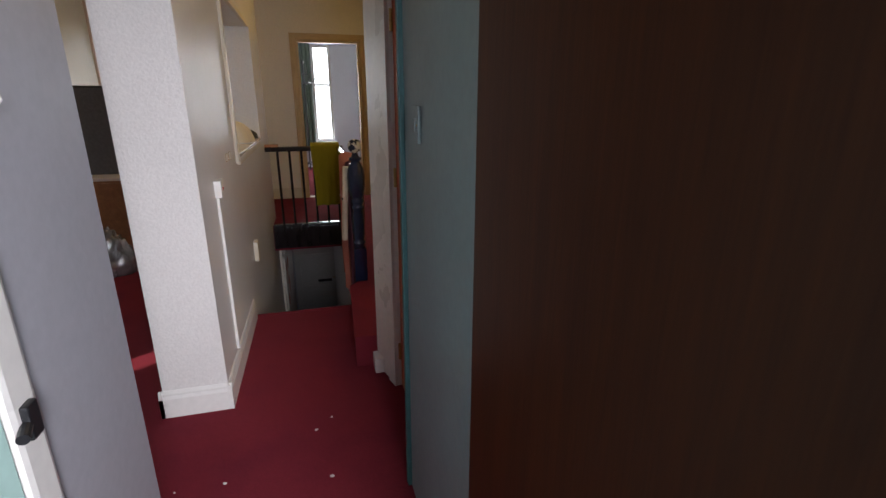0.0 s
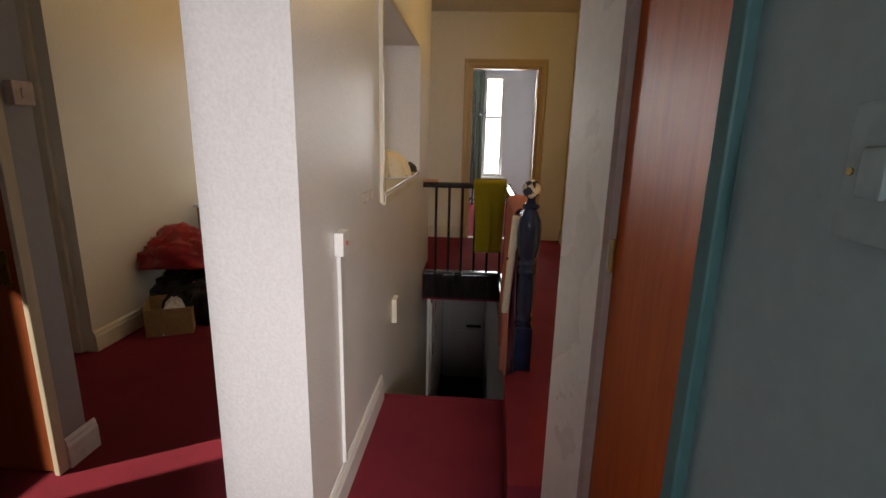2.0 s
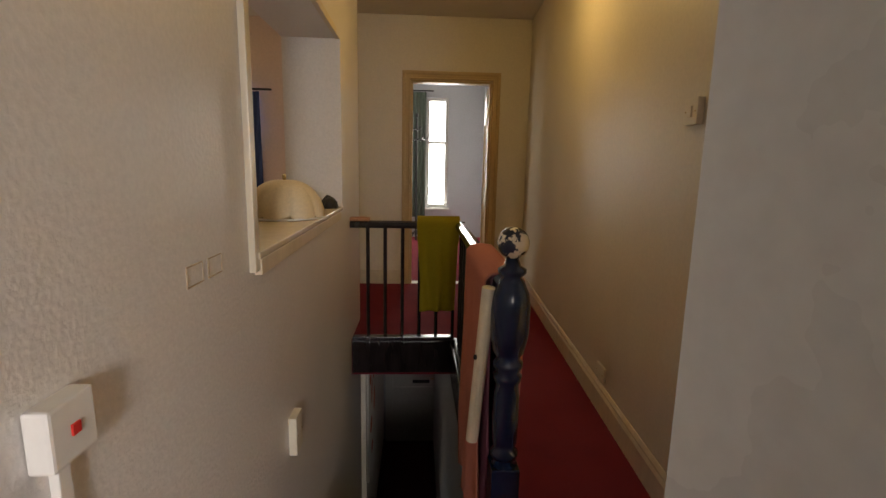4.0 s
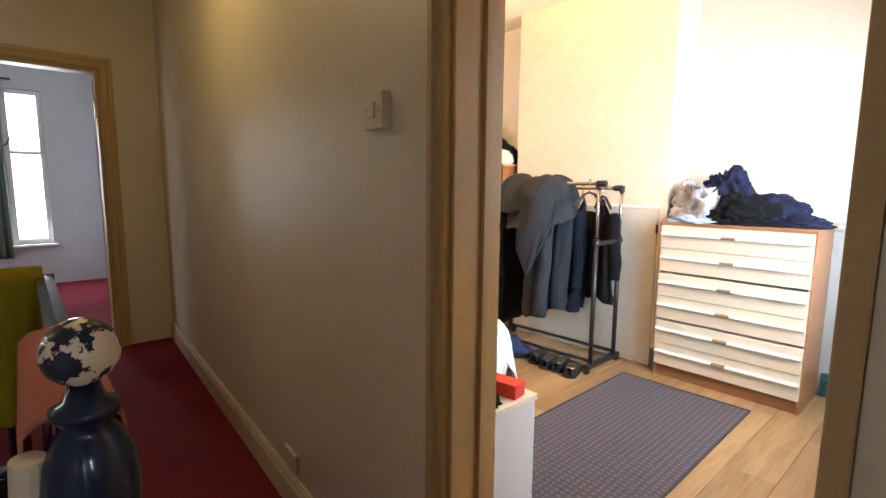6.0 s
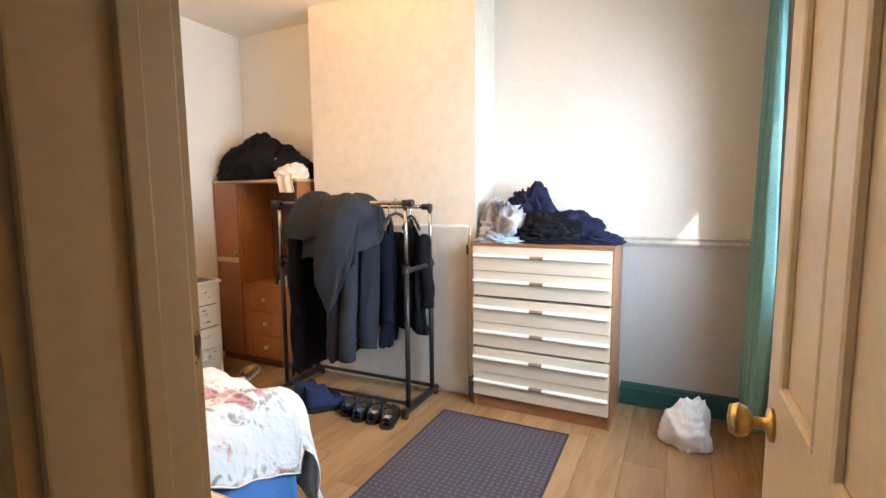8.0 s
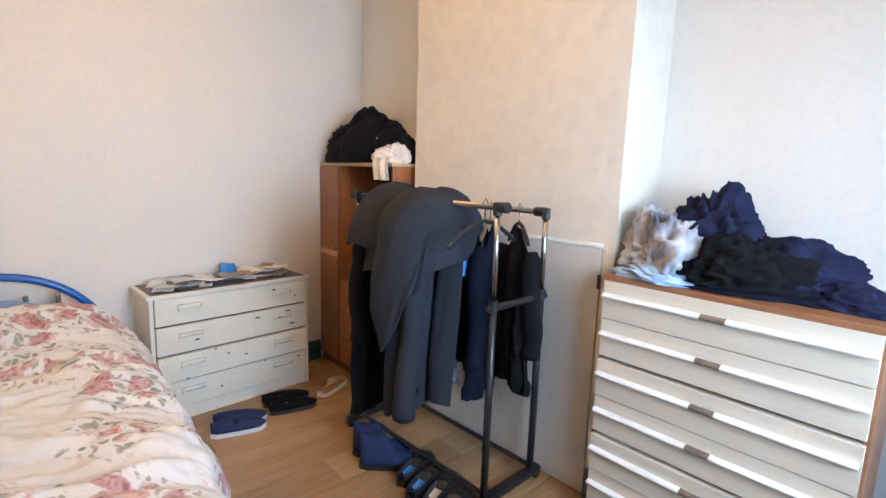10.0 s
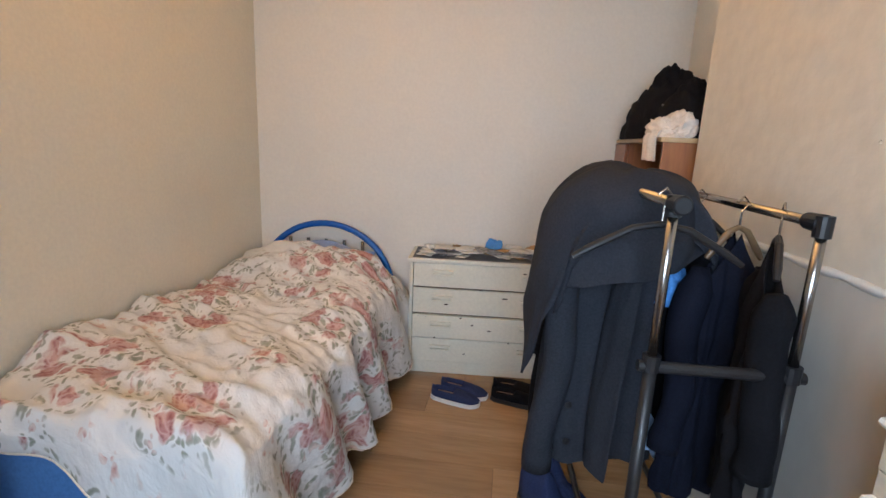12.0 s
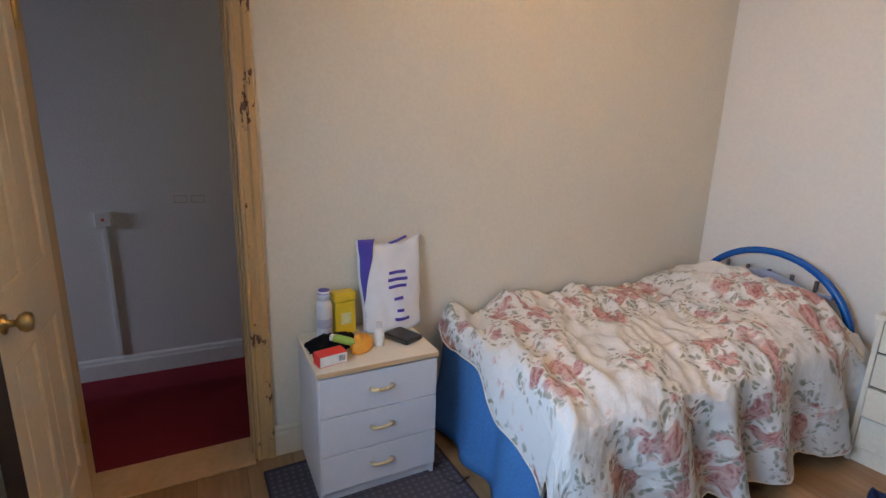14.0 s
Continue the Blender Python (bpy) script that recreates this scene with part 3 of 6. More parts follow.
wall("wall_passage_end", (-3.3, 1.957), (-2.135, 1.957), LOW - 0.1, TOP, CREAM, holes=((0.27, 1.03, LOW, 1.85),), thick=0.12, label="cream wall with a dark doorway")
wall("wall_passage_south", (-3.3, 0.985), (-1.395, 0.985), LOW - 0.1, TOP, GREYWALL, thick=-0.125, label="grey-white wall end beside the passage")
# unseen wall; its slit is added so the sun draws a streak on the carpet
wall("wall_outer_west", (-3.2, -3.4), (-3.2, 5.4), LOW - 0.1, TOP, CREAM, holes=((2.90, 3.20, 1.35, 2.25),), thick=0.12, label="unseen outer wall with a slit added to shape the sun streak")
wall("wall_far_room_north", (-1.6, 8.45), (2.6, 8.45), -0.1, TOP, COOLWALL, holes=((2.06, 2.43, 0.50, 2.33),), thick=0.15, label="cool grey wall with tall window")
wall("wall_far_room_west", (-1.6, 5.2), (-1.6, 8.5), -0.1, TOP, COOLWALL, thick=0.12, label="cool grey wall")
wall("wall_far_room_east", (1.42, 5.2), (1.42, 8.5), -0.1, TOP, COOLWALL, thick=-0.12, label="cool grey wall")

# the room where the walk begins
wall("wall_start_east", (0.594, -1.0), (0.594, -0.232), LOW - 0.1, TOP, TEALWALL, thick=-0.16, label="pale teal painted wall with a light switch")
wall("wall_start_east_back", (0.80, -0.98), (0.80, 0.452), LOW - 0.1, TOP, TEALWALL, thick=-0.12, label="pale teal wall")
# added out of view: closes this room and keeps sun off the bedroom window
wall("wall_start_sun_block", (2.0, -3.4), (2.0, 0.3), LOW - 0.1, TOP + 0.1, TEALWALL, thick=-0.12, label="unseen teal wall added to close the first room and block sun")
wall("wall_start_return", (0.92, -0.98), (2.0, -0.98), LOW - 0.1, TOP, TEALWALL, thick=0.12, label="pale teal wall")
slab("floor_start_room", ((1.2, -3.4), (2.0, -3.4), (2.0, -0.9), (1.2, -0.9)), LOW - 0.06, LOW - 0.001, CARPET, "dark red carpet in the first room", "floor")
slab("ceiling_start_room", ((1.2, -3.5), (2.12, -3.5), (2.12, 0.3), (1.2, 0.3)), TOP + 0.006, TOP + 0.1, CEIL, "plain painted ceiling", "ceiling")
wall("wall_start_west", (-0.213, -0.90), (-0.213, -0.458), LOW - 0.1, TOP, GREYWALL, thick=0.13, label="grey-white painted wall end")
wall("wall_start_west_back", (-0.50, -3.3), (-0.50, -0.90), LOW - 0.1, TOP, TEALWALL, thick=0.12, label="pale teal wall")
wall("wall_start_south", (-3.3, -3.3), (2.0, -3.3), LOW - 0.1, TOP, TEALWALL, holes=((4.05, 5.05, 0.9, 2.1),), thick=-0.12, label="pale teal wall with window")
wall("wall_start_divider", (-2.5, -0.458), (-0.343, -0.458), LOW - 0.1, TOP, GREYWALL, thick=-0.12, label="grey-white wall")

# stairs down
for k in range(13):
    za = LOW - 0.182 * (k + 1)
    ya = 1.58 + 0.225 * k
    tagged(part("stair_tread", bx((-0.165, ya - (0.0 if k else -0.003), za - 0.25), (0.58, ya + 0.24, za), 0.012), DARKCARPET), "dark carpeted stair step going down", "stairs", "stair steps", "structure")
slab("wall_stair_side", ((0.585, 1.60), (0.70, 1.60), (0.70, 6.72), (0.585, 6.72)), -2.9, -0.27, GREYWALL, "grey wall below the landing", "wall")
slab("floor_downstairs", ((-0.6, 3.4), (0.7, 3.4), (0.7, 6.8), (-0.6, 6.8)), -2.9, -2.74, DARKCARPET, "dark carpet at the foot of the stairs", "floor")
wall("wall_downstairs_north", (-0.6, 6.66), (0.7, 6.66), -2.8, -0.27, GREYWALL, holes=((0.52, 1.24, -0.70, -0.42),), thick=0.1, label="grey wall at the foot of the stairs")
wall("wall_downstairs_west", (-0.135, 4.32), (-0.135, 6.66), -2.8, -0.27, WHITEWALL, thick=0.1, label="grey wall at the foot of the stairs")
tagged(part("trim_nosing", moulding((0.52, 1.575), (-0.165, 1.575), LOW - 0.03, ((0, 0), (0.03, 0), (0.036, 0.015), (0.03, 0.034), (0, 0.034))), CARPET), "carpeted nosing at the top stair", "stair nosing", "", "structure")

# skirtings
skirting((hall_x(5.07), 5.07), (hall_x(1.57), 1.57), 0, TRIM)
skirting((-0.4, 5.08), (0.16, 5.08), 0, TRIM)
skirting((stair_x(0.47), 0.467), (stair_x(1.56), 1.56), LOW, WHITETRIM)
skirting((-0.490, 0.485), (-0.162, 0.485), LOW, WHITETRIM)
skirting((-0.472, 3.0), (-0.472, 0.467), LOW, WHITETRIM)
skirting((-2.13, 1.93), (-2.13, 5.28), LOW, TRIM)
skirting((-1.395, 0.865), (-1.395, 1.03), LOW, WHITETRIM)
skirting((1.41, 4.232), (3.60, 4.391), 0, SKIRTGREEN)
skirting((3.7760, 2.256), (3.7785, 2.192), 0, SKIRTBLUE)
skirting((4.10, 1.36), (4.10, 0.52), 0, SKIRTGREEN)
skirting((bed_x(1.585), 1.585), (bed_x(4.2), 4.2), 0, TRIM)
DADO = ((0, 0), (0.014, 0.004), (0.02, 0.02), (0.014, 0.036), (0.02, 0.05), (0, 0.058))
tagged(part("trim_dado_rail", moulding((4.10, 2.2), (4.10, 0.52), 0.99, DADO), material("greyed_trim", (0.5, 0.48, 0.45), 0.5)), "greyed dado rail on the alcove wall", "dado rail", "", "structure")
# greyer lower paint; its tone also holds the shade under the dado
tagged(part("trim_dado_panel", bx((4.0965, 0.53, 0.13), (4.101, 2.205, 0.992)), material("grey_lower_paint_and_shade", (0.46, 0.46, 0.46), 0.55, grain=50, vary=0.04, bump=0.2, coarse=1.6, dirt=0.2, dirt_colour=(0.36, 0.35, 0.34))), "greyer wall paint below the dado rail with shade in its colour", "wall paint", "", "structure")

# ---- doors and windows ----
ARCH = ((0, 0), (0.018, 0.0), (0.022, 0.012), (0.016, 0.02), (0.016, 0.045), (0.024, 0.055), (0.024, 0.075), (0.018, 0.082), (0, 0.082))


def architrave(name, corner_a, corner_b, z0, z1, face, mat, width=0.082, parent=None, legs=(True, True), head=True):
    """Moulded frame about an opening. corner_a and corner_b: the opening's plan corners on the wall face; face: plan vector out of the wall."""
    A, B, F = Vector((*corner_a, 0)), Vector((*corner_b, 0)), Vector((*face, 0)).normalized()
    d = (B - A).normalized()
    section = [(o, u * width / 0.082) for o, u in ARCH]
    for on, P, s in ((legs[0], A, -1), (legs[1], B, 1)):
        if on:
            bm = bmesh.new()
            lo = [bm.verts.new(P + F * (o + 0.001) + d * s * u + Vector((0, 0, z0))) for o, u in section]
            hi = [bm.verts.new(P + F * (o + 0.001) + d * s * u + Vector((0, 0, z1 + u))) for o, u in section]
            for k in range(len(section)):
                k2 = (k + 1) % len(section)
                bm.faces.new((lo[k], lo[k2], hi[k2], hi[k]))
            bm.faces.new(lo)
            bm.faces.new(hi[::-1])
            part(name, bm, mat, parent)
    if head:
        bm = bmesh.new()
        lo = [bm.verts.new(A + F * (o + 0.001) - d * u + Vector((0, 0, z1 + u))) for o, u in section]
        hi = [bm.verts.new(B + F * (o + 0.001) + d * u + Vector((0, 0, z1 + u))) for o, u in section]
        for k in range(len(section)):
            k2 = (k + 1) % len(section)
            bm.faces.new((lo[k], lo[k2], hi[k2], hi[k]))
        bm.faces.new(lo)
        bm.faces.new(hi[::-1])
        part(name, bm, mat, parent)


# bedroom doorway
door_1 = thing("door_1", "open cream panelled bedroom door with peeling frame", "door", kind="structure")
ya, yb = 0.40 + 0.465 * (y1 - y0) / Ls, 0.40 + 1.1135 * (y1 - y0) / Ls
architrave("architrave", (hall_x(ya), ya), (hall_x(yb), yb), 0.0, 2.03, (-1, 0.045), YTRIM, 0.056, parent=door_1, legs=(False, True))
architrave("architrave", (bed_x(ya), ya), (bed_x(yb), yb), 0.0, 2.03, (1, -0.03), CHIPPED, 0.074, parent=door_1)
part("lining", bx((hall_x(yb) - 0.004, yb - 0.012, 0.0), (bed_x(yb) + 0.004, yb - 0.001, 2.03), 0.003), YTRIM, door_1)
part("lining", bx((hall_x(ya) - 0.004, ya + 0.001, 0.0), (bed_x(ya) + 0.004, ya + 0.028, 2.03), 0.003), YTRIM, door_1)
part("lining", bx((hall_x(ya) - 0.004, ya + 0.028, 2.002), (bed_x(ya) + 0.006, yb - 0.012, 2.029), 0.003), YTRIM, door_1)
part("door_stop", bx((bed_x(yb) - 0.055, yb - 0.022, 0.0), (bed_x(yb) - 0.035, yb - 0.012, 2.0), 0.002), YTRIM, door_1)
part("threshold", bx((hall_x(ya) + 0.0, ya + 0.028, -0.001), (bed_x(ya) + 0.06, yb - 0.012, 0.008), 0.003), OAKEDGE, door_1, "worn wooden threshold strip")


def panelled_leaf(width, height, thick=0.04, panels=((0.11, 0.16, 0.47, 0.84), (0.53, 0.16, 0.89, 0.84))):
    """A door leaf lying along +x from its hinge, with sunk moulded panels on both faces. Panels: fractions of width and height."""
    bm = bmesh.new()
    xs = sorted({0.0, 1.0, *[p[0] for p in panels], *[p[2] for p in panels]})
    zs = sorted({0.0, 1.0, *[p[1] for p in panels], *[p[3] for p in panels]})
    for i in range(len(xs) - 1):
        for j in range(len(zs) - 1):
            mx_, mz = (xs[i] + xs[i + 1]) / 2, (zs[j] + zs[j + 1]) / 2
            hole = any(p[0] < mx_ < p[2] and p[1] < mz < p[3] for p in panels)
            t = 0.012 if hole else thick / 2
            bx((xs[i] * width, -t, zs[j] * height), (xs[i + 1] * width, t, zs[j + 1] * height), 0, bm)
    for p in panels:
        for a, b, c, d in ((p[0], p[1], p[2], p[1]), (p[0], p[3], p[2], p[3]), (p[0], p[1], p[0], p[3]), (p[2], p[1], p[2], p[3])):
            for s in (-1, 1):
                tube([(a * width, s * 0.014, b * height), (c * width, s * 0.014, d * height)], 0.008, bm, 8)
    return bm


leaf = part("leaf", panelled_leaf(0.60, 1.985, panels=((0.14, 0.10, 0.44, 0.40), (0.56, 0.10, 0.86, 0.40), (0.14, 0.50, 0.44, 0.93), (0.56, 0.50, 0.86, 0.93))), flaked("cream_door_paint", (0.70, 0.60, 0.42), (0.2, 0.12, 0.06), 6, 0.72, 0.35), door_1)
leaf.matrix_basis = pose(bed_x(ya) + 0.014, ya + 0.022, 0.012, 0, 0, 1.0)
part("knob", lathe(((0.0, 0), (0.026, 0.0), (0.026, 0.006), (0.010, 0.010), (0.009, 0.026), (0.022, 0.034), (0.027, 0.046), (0.022, 0.058), (0.0, 0.062))), BRASS, leaf, "worn round brass knob", True).matrix_basis = pose(0.55, 0.02, 0.925, -90, 0, 0)
part("edge_strip", bx((0.600, -0.0205, 0.0), (0.603, 0.0205, 1.985)), material("dark_bare_wood", (0.05, 0.03, 0.02), 0.7), leaf, "dark unpainted door edge")
for z in (0.25, 1.7):
    part("hinge", tube([(bed_x(ya) + 0.012, ya + 0.046, z), (bed_x(ya) + 0.012, ya + 0.046, z + 0.09)], 0.007), BRASS, door_1)

# doorway at the end of the landing
door_2 = thing("door_2", "open doorway with moulded yellowed frame", "door frame", kind="structure")
architrave("architrave", (0.24, 5.08), (1.036, 5.08), 0.0, 2.035, (0, -1), YTRIM, parent=door_2)
part("lining", bx((0.241, 5.078, 0.0), (0.262, 5.205, 2.034), 0.003), YTRIM, door_2)
part("lining", bx((1.014, 5.078, 0.0), (1.035, 5.205, 2.034), 0.003), YTRIM, door_2)
part("lining", bx((0.262, 5.078, 2.012), (1.014, 5.205, 2.034), 0.003), YTRIM, door_2)
part("hinge", bx((1.006, 5.12, 1.70), (1.014, 5.16, 1.80), 0.002), BRASS, door_2)
part("leaf", panelled_leaf(0.74, 1.98), YTRIM, door_2).matrix_basis = pose(1.03, 5.21, 0.01, 0, 0, 84)

# orange cupboard door in the passage wall
door_3 = thing("door_3", "closed orange varnished flush door in white frame", "door", kind="structure")
part("leaf", bx((0.686, -0.222, LOW + 0.01), (0.722, 0.446, 1.80), 0.002), ORANGEDOOR, door_3)
part("frame", bx((0.668, 0.450, LOW), (0.735, 0.470, 1.85), 0.003), WHITETRIM, door_3)
part("frame", bx((0.686, -0.228, 1.80), (0.735, 0.446, 1.85), 0.003), WHITETRIM, door_3)
for z in (0.94, 1.62, 0.02):
    part("hinge", tube([(0.680, 0.444, z - 0.045), (0.680, 0.444, z + 0.045)], 0.008), BRASS, door_3)
jf = thing("door_frame", "thick white gloss door frame on the wall end", "door frame", kind="structure")
part("architrave", moulding((0.612, 0.694), (0.660, 0.530), LOW, ((0, 0), (0.022, 0), (0.022, 2.2), (0, 2.2))), WHITETRIM, jf)
part("architrave", moulding((0.660, 0.530), (0.682, 0.455), LOW, ((0, 0), (0.032, 0), (0.032, 2.2), (0, 2.2))), WHITETRIM, jf)
part("plinth", bx((0.565, 0.60, LOW), (0.62, 0.70, LOW + 0.09), 0.006), WHITETRIM, jf)

# brown door of the first room, standing open
door_4 = thing("door_4", "open dark brown flush door of the first room", "door", kind="structure")
lf = part("leaf", bx((0.0, -0.018, 0.0), (0.76, 0.018, 1.98), 0.002), BROWNDOOR, door_4)
lf.matrix_basis = pose(0.596, -0.99, LOW + 0.01, 0, 0, -86)
part("teal_edge_trim", bx((0.578, -0.262, LOW), (0.632, -0.229, TOP - 0.02), 0.004), TEALTRIM, door_4, "teal gloss corner trim")

# mint door with keeper at the start
door_5 = thing("door_5", "mint green door standing open in cream frame", "door", kind="structure")
part("frame", bx((-0.235, -0.985, LOW), (-0.196, -0.902, 2.0), 0.014), WHITETRIM, door_5)
lf = part("leaf", bx((0, -0.02, 0), (0.7, 0.02, 1.96), 0.003), MINT, door_5)
lf.matrix_basis = pose(-0.223, -0.99, LOW + 0.01, 0, 0, -96)
part("latch_case", bx((-0.200, -0.962, 0.735), (-0.184, -0.928, 0.800), 0.005), BLACKMETAL, door_5, "dark metal latch")
part("latch_bolt", tube([(-0.192, -0.962, 0.765), (-0.182, -0.995, 0.762)], 0.010), BLACKMETAL, door_5)

# dark doorway and brown door in the side passage
door_6 = thing("door_6", "ajar dark door with light round its edge", "door", kind="structure")
part("leaf", bx((-3.02, 1.985, LOW), (-2.285, 2.02, 1.84), 0.003), material("blue_black_paint", (0.02, 0.025, 0.032), 0.4), door_6)
part("frame", bx((-2.272, 1.900, LOW), (-2.200, 1.928, 1.92), 0.006), TRIM, door_6)
part("frame", bx((-3.05, 1.926, 1.85), (-2.272, 1.955, 1.92), 0.006), TRIM, door_6)
for z in (0.15, 0.95, 1.62):
    part("hinge", bx((-2.283, 1.972, z), (-2.268, 1.984, z + 0.10), 0.002), BRASS, door_6)
door_7 = thing("door_7", "closed red-brown flush door with brass lever handle", "door", kind="structure")
part("leaf", bx((-2.16, 0.828, LOW + 0.01), (-1.412, 0.856, 1.80), 0.003), wood("red_brown_veneer", (0.34, 0.090, 0.034), (0.24, 0.056, 0.020), 3.0, (14, 14, 0.8), 0.35), door_7)
part("frame", bx((-1.410, 0.815, LOW), (-1.386, 0.862, 1.86), 0.004), TRIM, door_7)
plate_7 = part("handle_plate", bx((-1.487, 0.820, 0.64), (-1.447, 0.828, 0.785), 0.003), BRASS, door_7, "aged brass lever plate")
part("lever", tube([(-1.467, 0.822, 0.725), (-1.467, 0.785, 0.725), (-1.480, 0.778, 0.725), (-1.560, 0.780, 0.715)], [0.009, 0.009, 0.008, 0.006], None, 10), BRASS, plate_7, "", True)
for z in (0.655, 0.77):
    part("screw", tube([(-1.467, 0.8205, z), (-1.467, 0.8185, z)], 0.004, None, 8), BLACKMETAL, plate_7)


def window(name, x0, x1, z0, z1, y, label, bar=None):
    w = thing(name, label, "window", kind="structure")
    for lo, hi in (((x0, y, z0), (x0 + 0.05, y + 0.06, z1)), ((x1 - 0.05, y, z0), (x1, y + 0.06, z1)), ((x0 + 0.05, y, z1 - 0.05), (x1 - 0.05, y + 0.06, z1)), ((x0 + 0.05, y, z0), (x1 - 0.05, y + 0.06, z0 + 0.06))):
        part("window_frame", bx(lo, hi, 0.006), WHITETRIM, w)
    mids = [z0 + 0.06, bar or (z0 + z1) / 2, z1 - 0.05]
    part("glazing_bar", bx((x0 + 0.05, y + 0.008, mids[1] - 0.02), (x1 - 0.05, y + 0.05, mids[1] + 0.02), 0.005), WHITETRIM, w)
    for a, b in ((mids[0], mids[1] - 0.02), (mids[1] + 0.02, mids[2])):
        p = part("pane", bx((x0 + 0.05, y + 0.028, a), (x1 - 0.05, y + 0.032, b)), GLASS, w)
        p.visible_shadow = False
    part("window_sill", bx((x0 - 0.04, y - 0.12 if y > 3 else y + 0.02, z0 - 0.03), (x1 + 0.04, y + 0.02 if y > 3 else y + 0.2, z0), 0.006), WHITETRIM, w)
    return w


window("window_1", 2.30, 3.60, 0.9, 2.2, 0.34, "white-framed bedroom window with two panes")
window("window_2", -2.10, -1.40, 0.75, 2.1, 5.36, "white-framed window behind the blue curtain")
window("window_3", 0.46, 0.83, 0.50, 2.33, 8.50, "tall bright white sash window", 1.60)
fan = thing("window_5", "narrow fanlight over the front door", "window", kind="structure")
part("pane", bx((-0.08, 6.70, -0.70), (0.64, 6.704, -0.42)), GLASS, fan).visible_shadow = False
window("window_4", 0.75, 1.75, 0.9, 2.1, -3.37, "white-framed window of the first room")

# plain bright sky boards outside the windows that are seen
def backdrop(name, lo, hi, strength):
    m = bpy.data.materials.new(name)
    m.use_nodes = True
    b = m.node_tree.nodes["Principled BSDF"]
    b.inputs["Base Color"].default_value = (0.8, 0.85, 0.9, 1)
    b.inputs["Emission Color"].default_value = (0.9, 0.95, 1.0, 1)
    b.inputs["Emission Strength"].default_value = strength
    return tagged(part("backdrop", bx(lo, hi), m), "bright white sky outside the window", "sky", "", "structure")


backdrop("bright_sky", (-0.2, 9.3, 0), (1.6, 9.32, 3.0), 5.0)
backdrop("fanlight_sky", (-0.3, 7.2, -1.0), (0.9, 7.22, -0.15), 4.0)
backdrop("bright_sky_blue", (-2.4, 6.3, 0.2), (-0.9, 6.32, 3.0), 2.5)

# ---- hatch lining on the stair wall ----
hatch = thing("hatch_frame", "painted wooden lining and sill of the hatch", "hatch frame", kind="structure")
part("sill", bx((-0.478, 1.60, 0.935), (-0.140, 3.16, 0.957), 0.005), material("cream_sill_gloss", (0.66, 0.58, 0.46), 0.18, grain=20, vary=0.04, bump=0.05), hatch)
part("jamb_trim", bx((-0.168, 1.578, 0.90), (-0.146, 1.618, 1.96), 0.004), TRIM, hatch)
part("head_trim", bx((-0.168, 1.618, 1.917), (-0.143, 3.16, 1.955), 0.004), TRIM, hatch)
part("apron", bx((-0.168, 1.618, 0.885), (-0.142, 3.16, 0.934), 0.004), TRIM, hatch)

# ---- landing: newel, rails, towels ----
newel = thing("newel_post", "turned navy gloss newel post with worn ball top", "newel post", (0.604, 1.640, -0.268))
part("square_base", bx((-0.046, -0.046, 0.0), (0.046, 0.046, 0.52), 0.004), NAVYWOOD, newel)
part("turned_shaft", lathe(((0.0, 0.52), (0.044, 0.52), (0.032, 0.535), (0.044, 0.55), (0.046, 0.565), (0.034, 0.58), (0.040, 0.60), (0.043, 0.68), (0.041, 0.76), (0.036, 0.80), (0.044, 0.815), (0.046, 0.83), (0.036, 0.842), (0.047, 0.86), (0.047, 0.875), (0.034, 0.888), (0.050, 0.91), (0.060, 0.97), (0.062, 1.05), (0.056, 1.10), (0.040, 1.135), (0.030, 1.15), (0.044, 1.163), (0.044, 1.175), (0.026, 1.185), (0.018, 1.215), (0.0, 1.215))), NAVYWOOD, newel, "", True)
part("ball", lathe([(0.0, 1.20)] + [(0.049 * math.sin(a), 1.255 - 0.049 * math.cos(a)) for a in [radians(18 + 9 * k) for k in range(17)]] + [(0.0, 1.304)]), WORNBALL, newel, "chipped navy and bare white ball", True)

balustrade = thing("balustrade", "black gloss stair balustrade around the stairwell", "balustrade", (0, 0, 0))
RAIL = ((-0.03, 0), (0.03, 0), (0.034, 0.018), (0.028, 0.04), (0.0, 0.048), (-0.028, 0.04), (-0.034, 0.018))


def handrail(p, q, z):
    return moulding(p, q, z, RAIL)


part("handrail", handrail((-0.140, 3.46), (0.64, 3.46), 0.792), BLACKWOOD, balustrade)
part("handrail", handrail((0.605, 3.43), (0.605, 1.66), 0.792), BLACKWOOD, balustrade)
part("base_rail", bx((-0.128, 3.415, 0.0), (0.58, 3.475, 0.028), 0.006), BLACKWOOD, balustrade)
part("fascia", bx((-0.130, 3.412, -0.235), (0.584, 3.438, -0.002), 0.004), BLACKWOOD, balustrade)
part("fascia", bx((0.556, 1.64, -0.235), (0.584, 3.41, -0.002), 0.004), BLACKWOOD, balustrade)
part("base_rail", bx((0.575, 1.66, 0.0), (0.635, 3.41, 0.028), 0.006), BLACKWOOD, balustrade)
for k in range(6):
    part("baluster", tube([(-0.02 + 0.118 * k, 3.45, 0.028), (-0.02 + 0.118 * k, 3.45, 0.795)], 0.0125, None, 10), BLACKWOOD, balustrade)
for k in range(13):
    part("baluster", tube([(0.605, 1.78 + 0.128 * k, 0.028), (0.605, 1.78 + 0.128 * k, 0.795)], 0.0125, None, 10), BLACKWOOD, balustrade)


